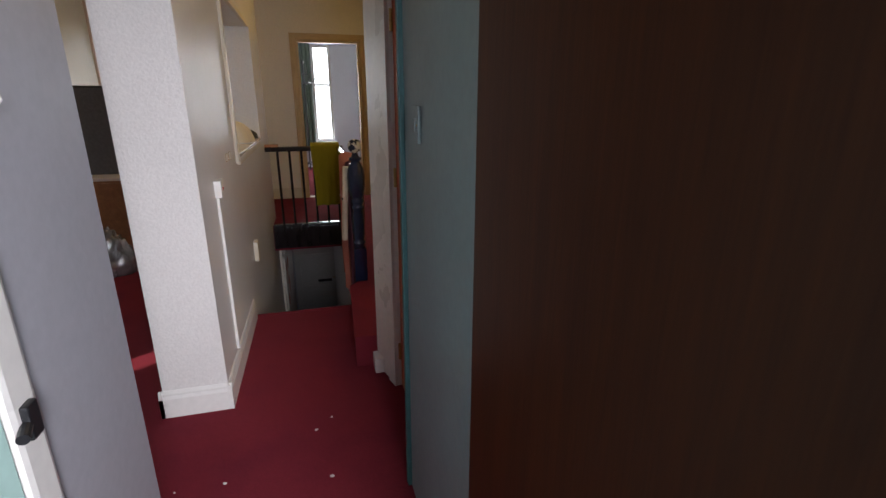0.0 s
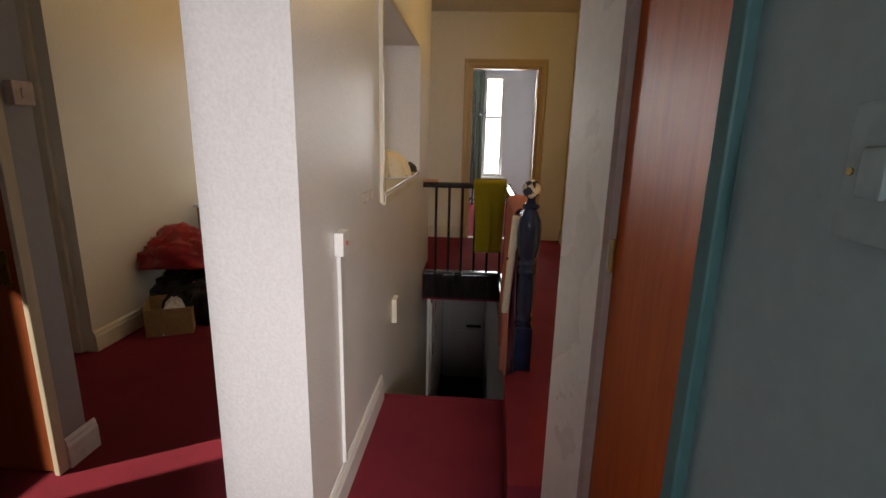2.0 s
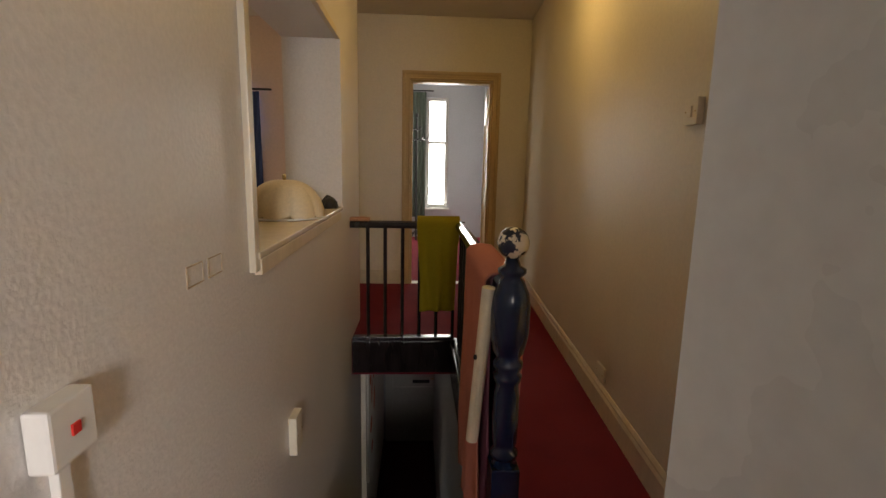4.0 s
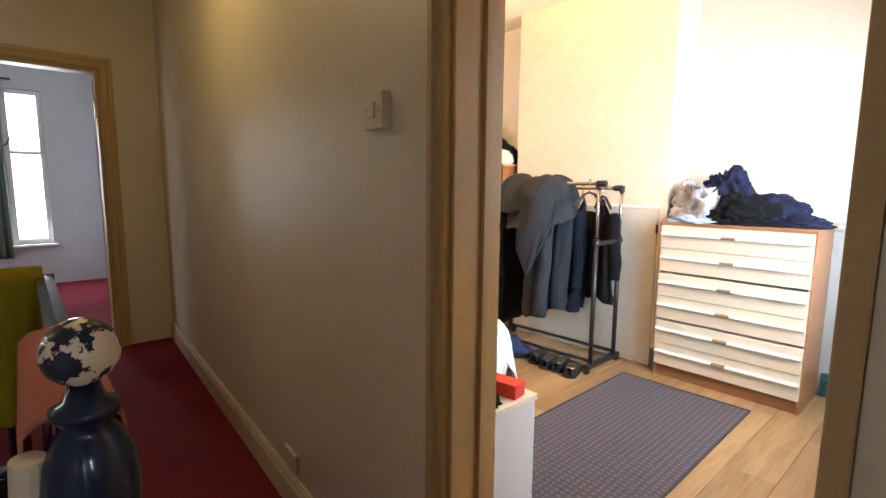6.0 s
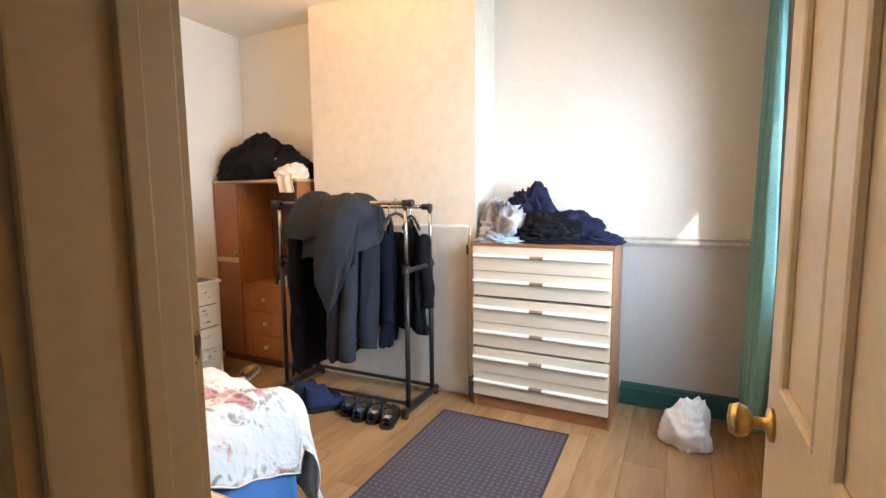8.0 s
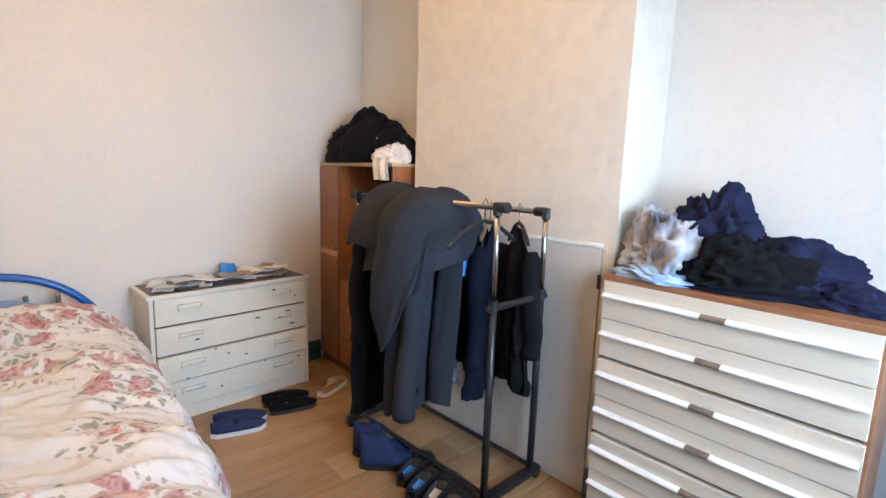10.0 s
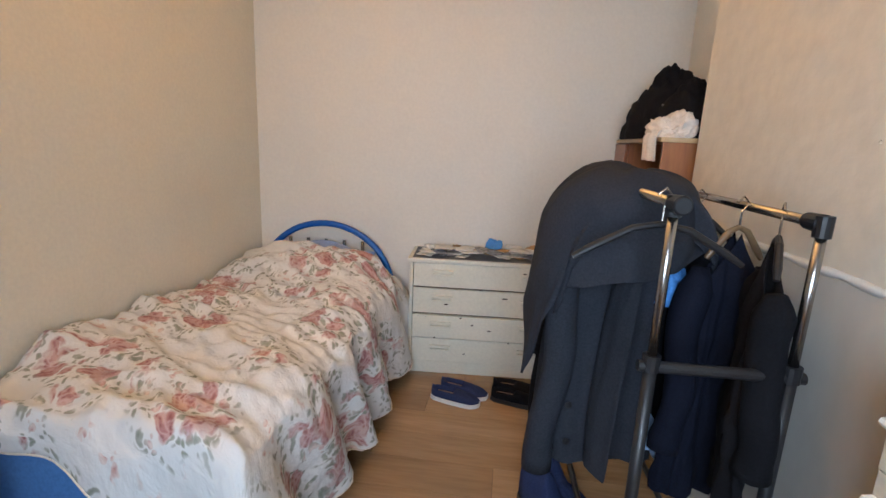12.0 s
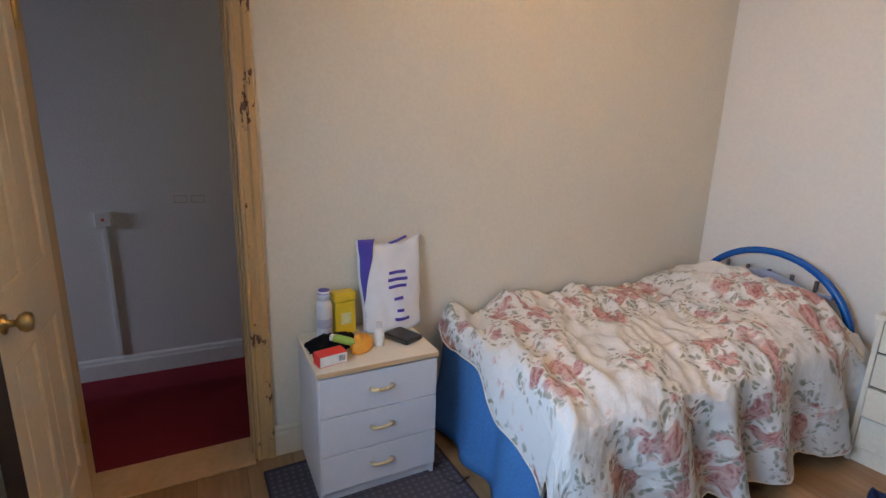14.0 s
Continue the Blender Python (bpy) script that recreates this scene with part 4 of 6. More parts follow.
def hung_towel(along0, along1, fixed, axis, z, drop_a, drop_b, seed, gap=0.045, mat=None, nu=26, nv=60):
    """A towel folded over a rail. axis 'x': the rail runs along x at y = fixed."""
    def f(u, v):
        s = (drop_a + drop_b + 0.12) * v
        a = along0 + (along1 - along0) * u
        wv = 0.012 * math.sin(u * 17 + seed) + 0.02 * wig(u * 3, v * 2, seed, 2, seed)
        if s < drop_a:
            off, zz = -gap, z - drop_a + s
            k = (drop_a - s) / drop_a
        elif s < drop_a + 0.12:
            ph = (s - drop_a) / 0.12 * math.pi
            off, zz, k = -gap * math.cos(ph), z + 0.03 * math.sin(ph), 0
        else:
            off, zz = gap, z - (s - drop_a - 0.12)
            k = (s - drop_a - 0.12) / drop_b
        off += wv * k * (1 if off > 0 else -1) * 1.3
        a += 0.03 * k * math.sin(seed + u * 3) + 0.01 * wig(u, v, seed, 4, seed)
        return (a, fixed + off, zz) if axis == "x" else (fixed + off, a, zz)
    return sheet(f, nu, nv, 0.006)


tagged(part("towel", hung_towel(0.315, 0.60, 3.46, "x", 0.842, 0.62, 0.5, 1.0), OLIVETOWEL, None, "", True), "olive green towel folded over the black handrail", "towel")
tagged(part("towel", hung_towel(1.68, 2.24, 0.590, "y", 0.860, 1.0, 0.60, 2.4, 0.065), PINKTOWEL, None, "", True), "salmon pink towel folded over the handrail behind the newel", "towel")
tagged(part("towel", hung_towel(1.74, 2.1, 0.600, "y", 0.845, 1.12, 0.5, 5.1, 0.045), PURPLETOWEL, None, "", True), "mauve towel hanging under the pink towel", "towel")
batten = thing("wooden_batten", "cream painted batten tied against the newel post", "batten")
part("bar", tube([(0.535, 1.648, 0.845), (0.505, 1.70, 0.30)], 0.021, None, 14), material("batten_paint", (0.66, 0.58, 0.42), 0.45, grain=30, vary=0.06, dirt=0.2), batten)
part("screw_hole", tube([(0.502, 1.640, 0.62), (0.496, 1.643, 0.619)], 0.008), BLACKMETAL, batten)

blk = thing("wooden_block", "terracotta coloured block on the rail end", "block", (-0.07, 3.44, 0.841))
part("block", bx((-0.065, -0.045, 0.0), (0.065, 0.045, 0.022), 0.006), material("terracotta_paint", (0.42, 0.20, 0.10), 0.6), blk)

# board hanging by the stairs and door below
board = thing("painted_board", "white board with orange-red pattern beside the stairs", "board", (-0.134, 4.36, -1.78))
part("panel", bx((0.0, 0, 0), (0.022, 0.75, 1.15), 0.004), PAPER, board)
for k, (y, z, w, h) in enumerate(((0.08, 0.92, 0.16, 0.12), (0.22, 0.70, 0.12, 0.2), (0.1, 0.42, 0.2, 0.14), (0.4, 0.85, 0.2, 0.16), (0.45, 0.5, 0.15, 0.22), (0.2, 0.15, 0.16, 0.12))):
    part("print", heap(w / 2, h / 2, 0.003, k, None, (0, 0, 0), 0, 20, 3, 0.6), REDPRINT, board).matrix_basis = Matrix.Translation((0.0235, y + w / 2, z + h / 2)) @ pose(0, 0, 0, 90, 0, 90)
low_door = thing("door_8", "off-white panelled door with letter slot downstairs", "door", (-0.10, 6.62, -2.735), kind="structure")
part("leaf", panelled_leaf(0.76, 1.98, 0.04, ((0.12, 0.08, 0.88, 0.32), (0.12, 0.42, 0.88, 0.62), (0.12, 0.72, 0.88, 0.94))), BOARDWHITE, low_door)
part("letter_slot", bx((0.38, -0.032, 0.90), (0.62, -0.02, 0.95), 0.003), BLACKMETAL, low_door)
part("handle", tube([(0.71, -0.02, 0.98), (0.71, -0.06, 0.98), (0.63, -0.06, 0.98)], 0.008), BRASS, low_door)


# wall plates
def plate(name, label, at, turn, w=0.086, h=0.086, d=0.012, mat=PLASTIC, rocker=True, cat="light switch"):
    t = thing(name, label, cat, at, turn)
    part("plate", bx((-w / 2, -d, -h / 2), (w / 2, 0, h / 2), 0.003), mat, t)
    if rocker:
        part("rocker", bx((-0.012, -d - 0.005, -0.018), (0.012, -d + 0.001, 0.018), 0.002), mat, t)
    for sx in (-1, 1):
        part("screw", tube([(sx * w * 0.36, -d - 0.0015, 0), (sx * w * 0.36, -d + 0.001, 0)], 0.003, None, 8), BRASS, t)
    return t


plate("light_switch", "cream light switch on the landing wall", (hall_x(1.782) - 0.001, 1.782, 1.404), -90 - 3.3, d=0.022)
plate("light_switch", "painted-over light switch on the teal wall", (0.593, -0.462, 1.222), -90, 0.066, d=0.009, mat=material("painted_plate", (0.225, 0.275, 0.28), 0.5, bump=0.4), h=0.10)
plate("light_switch", "pinkish white surface switch on the grey wall end", (-1.394, 0.925, 1.36), 90, 0.086, 0.086, 0.034, material("pinkish_plastic", (0.60, 0.47, 0.42), 0.4))
plate("wall_socket", "white wall socket on the landing skirting wall", (hall_x(2.45) - 0.001, 2.45, 0.20), -90 - 3.3, 0.12, 0.075, 0.012, PLASTIC, False, "socket")
fuse = thing("fused_spur", "white surface socket box with cable trunking below", "socket", (stair_x(0.83), 0.83, 0.86), 90)
part("box", bx((-0.043, -0.034, -0.043), (0.043, 0.0, 0.043), 0.005), WHITETRIM, fuse)
part("switch", bx((-0.008, -0.037, -0.008), (0.008, -0.033, 0.008), 0.001), REDPACK, fuse)
part("trunking", bx((-0.012, -0.014, -0.90), (0.012, 0.0, -0.043), 0.002), WHITETRIM, fuse)
so = plate("wall_socket", "cream socket low on the stair wall", (stair_x(1.93), 1.93, 0.20), 90, 0.086, 0.15, 0.03, PLASTIC, False, "socket")
hook = thing("wall_hook", "white metal hook screwed to the wall end", "hook", (-0.212, -0.815, 1.295), 90)
part("back_plate", bx((-0.007, -0.005, -0.022), (0.007, 0, 0.022), 0.002), WHITETRIM, hook)
part("prong", tube([(0, -0.003, -0.015), (0.0, -0.022, -0.020), (0.0, -0.030, -0.010), (0, -0.026, 0.002)], 0.003), WHITETRIM, hook)
part("prong", tube([(0, -0.003, 0.013), (0.0, -0.020, 0.013), (0.0, -0.028, 0.020)], 0.003), WHITETRIM, hook)

# outline of a removed fitting on the stair wall
for k, (ya_, w_) in enumerate(((1.255, 0.075), (1.355, 0.075))):
    t = thing("wall_patch", "rough outline of a removed wall fitting", "wall patch", (stair_x(ya_) + 0.0005, ya_, 0.97), 90, "patches on the stair wall")
    part("outline", tube([(-w_ / 2, 0.0, -0.022), (w_ / 2, 0.0, -0.022), (w_ / 2, 0.0, 0.022), (-w_ / 2, 0.0, 0.022), (-w_ / 2, 0.0, -0.022)], 0.0022, None, 6), material("old_glue", (0.42, 0.34, 0.24), 0.7), t)

# lamp and dark ornament on the hatch sill
lamp_thing = thing("table_lamp", "cream pleated dome lampshade standing on the hatch sill", "lamp", (-0.315, 2.53, 0.957))


def dome(u, v):
    a = u * math.tau
    r = 0.180 * math.cos(v * math.pi / 2 * 0.93) ** 0.85
    pleat = abs(math.cos(a * 4 + 0.4 * v)) ** 0.7
    k = 0.87 + 0.15 * pleat * (1 - 0.35 * v)
    return (r * k * math.cos(a), r * k * math.sin(a), 0.014 + 0.160 * math.sin(v * math.pi / 2) - 0.010 * pleat * (1 - v))


part("shade", sheet(dome, 128, 20, 0.003), SHADE, lamp_thing, "", True)
part("rim", tube([(0.182 * math.cos(k * math.tau / 40), 0.182 * math.sin(k * math.tau / 40), 0.006) for k in range(41)], 0.005, None, 8), WHITETRIM, lamp_thing)
part("finial", lathe(((0, 0.165), (0.010, 0.165), (0.005, 0.175), (0.010, 0.184), (0.008, 0.200), (0, 0.206)), None, 12), BRASS, lamp_thing)
cup = thing("dark_ornament", "small black ornament on the hatch sill", "ornament", (-0.20, 3.04, 0.957))
part("body", heap(0.05, 0.045, 0.075, 4.0, None, (0, 0, 0), 0, 24, 10, 0.2), BLACKPLASTIC, cup)

# ---- the front room seen past the pillar and through the hatch ----


def curtain(name, label, p, q, z0, z1, mat, folds=7, depth=0.035, seed=0.0):
    P, Q = Vector((*p, 0)), Vector((*q, 0))
    d = (Q - P)
    nrm = Vector((-d.y, d.x, 0)).normalized()

    def f(u, v):
        o = P + d * u + nrm * (depth * (0.35 + 0.65 * v) * math.sin(u * folds * math.tau + 0.8 * math.sin(v * 3 + seed)) + 0.02 * wig(u * 4, v * 2, seed, 1, seed))
        return (o.x, o.y, z1 + (z0 - z1) * v)
    c = thing(name, label, "curtain")
    part("cloth", sheet(f, folds * 12, 16, 0.003), mat, c, "", True)
    ends = d.normalized() * 0.12
    part("rod", tube([P - ends + Vector((0, 0, z1 + 0.02)), Q + ends + Vector((0, 0, z1 + 0.02))], 0.011), BLACKMETAL, c)
    return c


curtain("curtain", "dark blue curtain hanging beside the bright window", (-1.70, 5.2), (-1.25, 5.2), 0.45, 1.90, BLUECURTAIN, 6)
curtain("curtain", "sage green curtain beside the tall far window", (0.03, 8.36), (0.45, 8.36), 0.35, 2.40, GREENCURTAIN, 6, 0.03, 2.0)
curtain("curtain", "teal curtain drawn to the side of the bedroom window", (3.64, 0.69), (4.05, 0.69), 0.15, 2.42, TEALCURTAIN, 7, 0.04, 3.0)
curtain("curtain", "teal curtain drawn aside in the bedroom", (1.95, 0.60), (2.35, 0.60), 0.15, 2.42, TEALCURTAIN, 7, 0.03, 4.0)

stand = thing("coat_stand", "black metal coat stand in the far room", "coat stand", (0.30, 7.9, -0.004))
part("pole", tube([(0, 0, 0.02), (0, 0, 1.95)], 0.016), BLACKMETAL, stand)
part("finial", lathe(((0, 1.95), (0.02, 1.955), (0.028, 1.98), (0.02, 2.01), (0, 2.02)), None, 12), BLACKMETAL, stand)
for k in range(6):
    a = k * math.tau / 6
    c, s = math.cos(a), math.sin(a)
    part("hook", tube([(0, 0, 1.62), (0.10 * c, 0.10 * s, 1.60), (0.19 * c, 0.19 * s, 1.66), (0.22 * c, 0.22 * s, 1.74)], 0.008, None, 8), BLACKMETAL, stand)
    part("hook", tube([(0, 0, 1.78), (0.08 * c, 0.08 * s, 1.76), (0.13 * c, 0.13 * s, 1.82)], 0.007, None, 8), BLACKMETAL, stand)
part("ring", tube([(0.13 * math.cos(k * math.tau / 24), 0.13 * math.sin(k * math.tau / 24), 1.62) for k in range(25)], 0.006, None, 8), BLACKMETAL, stand)
for k in range(4):
    a = k * math.tau / 4 + 0.4
    part("foot", tube([(0, 0, 0.18), (0.12 * math.cos(a), 0.12 * math.sin(a), 0.10), (0.24 * math.cos(a), 0.24 * math.sin(a), 0.010)], 0.010, None, 8), BLACKMETAL, stand)

cab = thing("side_cabinet", "dark brown wooden cabinet in the front room", "cabinet", (-1.62, 3.25, LOW))
part("body", bx((-0.40, -0.2, 0.05), (0.40, 0.2, 0.80), 0.004), WALNUT, cab)
part("top", bx((-0.42, -0.22, 0.80), (0.42, 0.22, 0.825), 0.004), WHITELAM, cab)
for sx in (-1, 1):
    part("door", bx((sx * 0.2 - 0.19, -0.215, 0.08), (sx * 0.2 + 0.19, -0.2, 0.78), 0.003), WALNUT, cab)
tv = thing("leaning_board", "grey glossy panel leaning on the cabinet top", "panel", (-1.60, 3.32, LOW + 0.825))
part("panel", bx((-0.24, -0.02, 0.0), (0.24, 0.02, 0.76), 0.006), material("grey_gloss", (0.10, 0.10, 0.11), 0.2), tv)
part("surround", bx((-0.255, 0.021, 0.0), (0.255, 0.035, 0.78), 0.006), BLACKPLASTIC, tv)

sack = thing("red_sack", "crumpled red plastic sack on top of black bags", "bag", (-1.86, 2.62, LOW + 0.44), 20)
part("body", heap(0.36, 0.22, 0.23, 7.3, None, (0, 0, 0), 0, 60, 24, 0.55), REDSACK, sack, "", True)
sack = thing("rubbish_bag", "full black plastic bag slumped on the carpet", "bag", (-1.82, 2.66, LOW), 0)
part("body", heap(0.33, 0.27, 0.46, 3.1, None, (0, 0, 0), 0, 60, 24, 0.5), BLACKSACK, sack, "", True)
sack = thing("silver_bag", "crinkled silver and black bag beside the sacks", "bag", (-1.52, 2.86, LOW), 0)
part("body", heap(0.18, 0.16, 0.40, 9.1, None, (0, 0, 0), 0, 60, 24, 0.6), material("crinkled_silver", (0.25, 0.25, 0.26), 0.25, 0.6, grain=9, vary=0.7, bump=0.9), sack, "", True)
box = thing("cardboard_box", "open brown cardboard box with torn flaps", "box", (-1.86, 2.33, LOW), 25)
for lo, hi in (((-0.15, -0.11, 0), (0.15, -0.104, 0.20)), ((-0.15, 0.104, 0), (0.15, 0.11, 0.24)), ((-0.15, -0.104, 0), (-0.144, 0.104, 0.24)), ((0.144, -0.104, 0), (0.15, 0.104, 0.17))):
    part("side", bx(lo, hi), KRAFT, box)
part("flap", bx((-0.13, -0.2, 0.0), (0.11, -0.195, 0.13), 0, None, pose(0, 0.10, 0.05, 12, 0, 6)), KRAFT, box)
part("contents", heap(0.14, 0.1, 0.2, 2.2, None, (0, 0, 0.005), 0, 24, 10, 0.5), PAPER, box)

# crumbs and scraps on the carpet
rnd = random.Random(4)
for k in range(14):
    x, y = rnd.uniform(-0.35, 0.35), rnd.uniform(-0.9, 0.45)
    s = rnd.uniform(0.004, 0.011)
    tagged(part("paper_scrap", heap(s, s * 0.7, 0.003, k, None, (x, y, LOW), rnd.uniform(0, 180), 8, 3, 0.5), PAPER), "tiny white scrap of paper on the carpet", "scrap", "paper scraps on the carpet")

# ---- bedroom: rug, bed ----
rug = thing("rug", "grey-purple dotted woven runner on the laminate", "rug", (2.49, 1.915, 0.0), 1.0)
part("weave", sheet(lambda u, v: (-1.05 + 2.07 * u, -0.372 + 0.744 * v, 0.004 + 0.002 * wig(u * 5, v * 3, 0, 1)), 40, 16, -0.004), RUG, rug)
part("binding", tube([(-1.05, -0.372, 0.005), (1.02, -0.372, 0.005), (1.02, 0.372, 0.005), (-1.05, 0.372, 0.005), (-1.05, -0.372, 0.005)], 0.005, None, 6), material("rug_binding", (0.05, 0.045, 0.055), 0.9), rug)

bed = thing("single_bed", "single bed with blue tubular headboard and blue base", "bed", (1.41, 2.36, 0.0), -1.5)
part("base", bx((0.02, 0.06, 0.10), (0.86, 1.78, 0.36), 0.02), BLUESHEET, bed)
part("mattress", bx((0.01, 0.03, 0.36), (0.88, 1.78, 0.53), 0.04), PINKWHITE, bed)
for x in (0.06, 0.8):
    for y in (0.12, 1.72):
        part("leg", tube([(x, y, 0.0), (x, y, 0.10)], 0.02), BLACKPLASTIC, bed)


def valance(u, v):
    x = 0.02 + 0.86 * u
    return (x, 0.015 - 0.05 * v - 0.02 * v * math.sin(u * 19) - 0.03 * v * wig(u * 3, v, 1, 2), 0.50 - 0.46 * v)


part("sheet_drop", sheet(valance, 50, 12, 0.004), BLUESHEET, bed, "blue sheet hanging over the foot end", True)
arch = [(-0.025, 1.84, 0.0)] + [(0.41 - 0.435 * math.cos(k * math.pi / 30), 1.84, 0.44 + 0.405 * math.sin(k * math.pi / 30)) for k in range(31)] + [(0.845, 1.84, 0.0)]
head = part("headboard_tube", tube(arch, 0.019, None, 14), BLUETUBE, bed, "bright blue enamelled tube", True)
part("headboard_rail", tube([(0.09, 1.84, 0.675), (0.73, 1.84, 0.675)], 0.012), material("pale_blue_enamel", (0.30, 0.38, 0.62), 0.3), bed)
for k in range(5):
    x = 0.17 + 0.12 * k
    part("headboard_peg", tube([(x, 1.84, 0.675), (x, 1.84, 0.745)], 0.011), CHROME, bed)
part("headboard_panel", sheet(lambda u, v: (0.02 + 0.78 * u, 1.825 + 0.003 * math.sin(u * 6), 0.45 + v * (0.02 + 0.27 * math.sin(math.pi * min(max(u, 0.02), 0.98)) ** 0.6)), 24, 6, 0.01), material("pale_blue_vinyl", (0.36, 0.43, 0.64), 0.5), bed)

pillow = thing("pillow", "plump pillow under the duvet at the headboard", "pillow", (1.86, 3.98, 0.53))
part("body", heap(0.33, 0.19, 0.13, 1.2, None, (0, 0, 0), 0, 40, 14, 0.12), PINKWHITE, pillow, "", True)

DW, DL = 0.90, 1.60


def duvet(u, v):
    a, b = -0.02 + 1.46 * u, 2.02 * v
    # b runs from the headboard (0) to the foot; a from the wall to the open side
    x, y = min(a, DW), b
    over_a, over_b = max(0.0, a - DW), max(0.0, b - 1.74)
    pil = math.exp(-((b - 0.16) / 0.26) ** 2) * math.exp(-((a - 0.42) / 0.40) ** 4)
    z = 0.565 + 0.155 * pil
    z += 0.030 * wig(a * 3.1, b * 2.6, 0, 1.0, 3.0) + 0.028 * abs(wig(a * 5 + b * 3, b * 4 - a * 2, 0, 1.0, 8.0)) + 0.007 * (1 - 3 * abs(wig((a + b) * 3.0, (b - 0.6 * a) * 13, 0, 1, 5))) + 0.024 * (1 - abs(wig(a * 1.6 + b * 1.2, b * 3.4 - a, 0, 1.3, 12.0)) * 2.5) + 0.012 * (1 - abs(wig(a * 3 + b * 2, b * 9 - a * 4, 0, 1.2, 22.0)) * 3)
    z += 0.05 * math.exp(-(a / 0.10) ** 2) * (0.6 + wig(b * 4, 0, 0, 1, 2))
    edge = min(1.0, over_a / 0.06)
    z -= 0.03 * math.exp(-((DW - min(a, DW)) / 0.07) ** 2) * (1 - edge)
    # side drop, with folds
    fold = 0.045 * math.sin(b * 19 + over_a * 4 + 2.2 * wig(b * 2, a, 0, 1, 4)) * min(1, over_a / 0.3) + 0.02 * wig(b * 9, a * 3, 0, 1, 6) * min(1, over_a / 0.15)
    if over_a:
        soft = 0.05 * (1 - math.exp(-over_a / 0.05))
        x = DW + soft + 0.12 * over_a + fold * min(1.0, max(0.1, (2.15 - b) / 0.6))
        z -= 0.92 * over_a + 0.01
    if over_b:
        k = 1 - math.exp(-over_b / 0.05)
        y = 1.74 + 0.045 * k + 0.10 * over_b + 0.02 * math.sin(a * 14) * min(1, over_b / 0.2)
        z -= 0.95 * over_b * (1.0 if not over_a else 0.65)
    z = max(z, 0.012 + 0.012 * abs(math.sin(b * 30)) + 0.006 * math.sin(a * 20))
    if b < 0.12:
        z -= 0.25 * (0.12 - b)
    # the hem at the foot rises towards the wall
    return (0.0 + x, 1.745 - y, z)


def trimmed(u, v):
    # the sheet is pulled askew: it reaches lower towards the open side
    reach = 0.915 + 0.13 * min(1.0, max(0.0, (u - 0.15) / 0.55)) ** 1.4
    return duvet(u, v * reach)


quilt = thing("duvet", "cream duvet with pink rose print, rumpled over the bed", "duvet", (1.41, 2.40, 0.0), -1.5)
part("cover", sheet(trimmed, 130, 160, 0.008, None, lambda u, v: (1.46 * u, 2.02 * v)), FLORAL, quilt, "", True)
part("hem", tube([trimmed(1.0, k / 80) for k in range(81)] + [trimmed(1.0 - k / 60, 1.0) for k in range(1, 61)], 0.0035, None, 6), PINKWHITE, quilt, "plain stitched white hem", True)

# ---- bedroom: white chest of drawers ----
chest = thing("chest_of_drawers", "scuffed white painted four-drawer wooden chest", "chest of drawers", (2.452, 3.986, 0.0), 4.2)
CW, CD, CH = 0.895, 0.325, 0.715
for x in (0.0, CW - 0.02):
    part("side", bx((x, 0.0, 0.0), (x + 0.02, CD, CH - 0.02), 0.003), CHESTPAINT, chest)
part("back", bx((0.02, CD - 0.012, 0.05), (CW - 0.02, CD, CH - 0.02)), CHESTPAINT, chest)
part("top", bx((-0.012, -0.014, CH - 0.022), (CW + 0.012, CD + 0.005, CH), 0.005), CHESTPAINT, chest)
part("plinth", bx((0.02, 0.012, 0.0), (CW - 0.02, 0.03, 0.075), 0.002), CHESTPAINT, chest)
z = 0.082
# old paint in the chips; the same dark tone paints the drawer gaps' shade
OLDPAINT_AND_GAP = material("old_paint_and_gap_shade", (0.05, 0.03, 0.02), 0.8)
part("top_inlay", bx((0.012, 0.010, CH - 0.002), (CW - 0.012, CD - 0.02, CH + 0.002), 0.001), material("grey_worn_laminate", (0.16, 0.15, 0.15), 0.6, grain=60, vary=0.2, dirt=0.3), chest, "grey worn inlay inside a pale rim")
for h, out in ((0.147, 0.0), (0.140, 0.014), (0.152, 0.002), (0.142, 0.0)):
    dr = part("drawer", bx((0.024, -0.004 - out, z), (CW - 0.024, CD - 0.03, z + h), 0.004), CHESTPAINT, chest)
    for hxx in (0.13, 0.65):
        bm = bx((hxx, -0.022 - out, z + h * 0.50), (hxx + 0.125, -0.003 - out, z + h * 0.50 + 0.012), 0.003)
        bx((hxx, -0.022 - out, z + h * 0.50 + 0.012), (hxx + 0.008, -0.003 - out, z + h * 0.50 + 0.03), 0.002, bm)
        bx((hxx + 0.117, -0.022 - out, z + h * 0.50 + 0.012), (hxx + 0.125, -0.003 - out, z + h * 0.50 + 0.03), 0.002, bm)
        bx((hxx, -0.022 - out, z + h * 0.50 + 0.028), (hxx + 0.125, -0.003 - out, z + h * 0.50 + 0.034), 0.002, bm)
        part("handle", bm, CHESTPAINT, dr)
    # dark strip stands in for the shade inside the gap
    part("gap_strip", bx((0.022, 0.006, z + h + 0.001), (CW - 0.022, 0.03, z + h + 0.008), 0.001), OLDPAINT_AND_GAP, chest, "dark strip painted as the shade between the drawers")
    z += h + 0.009
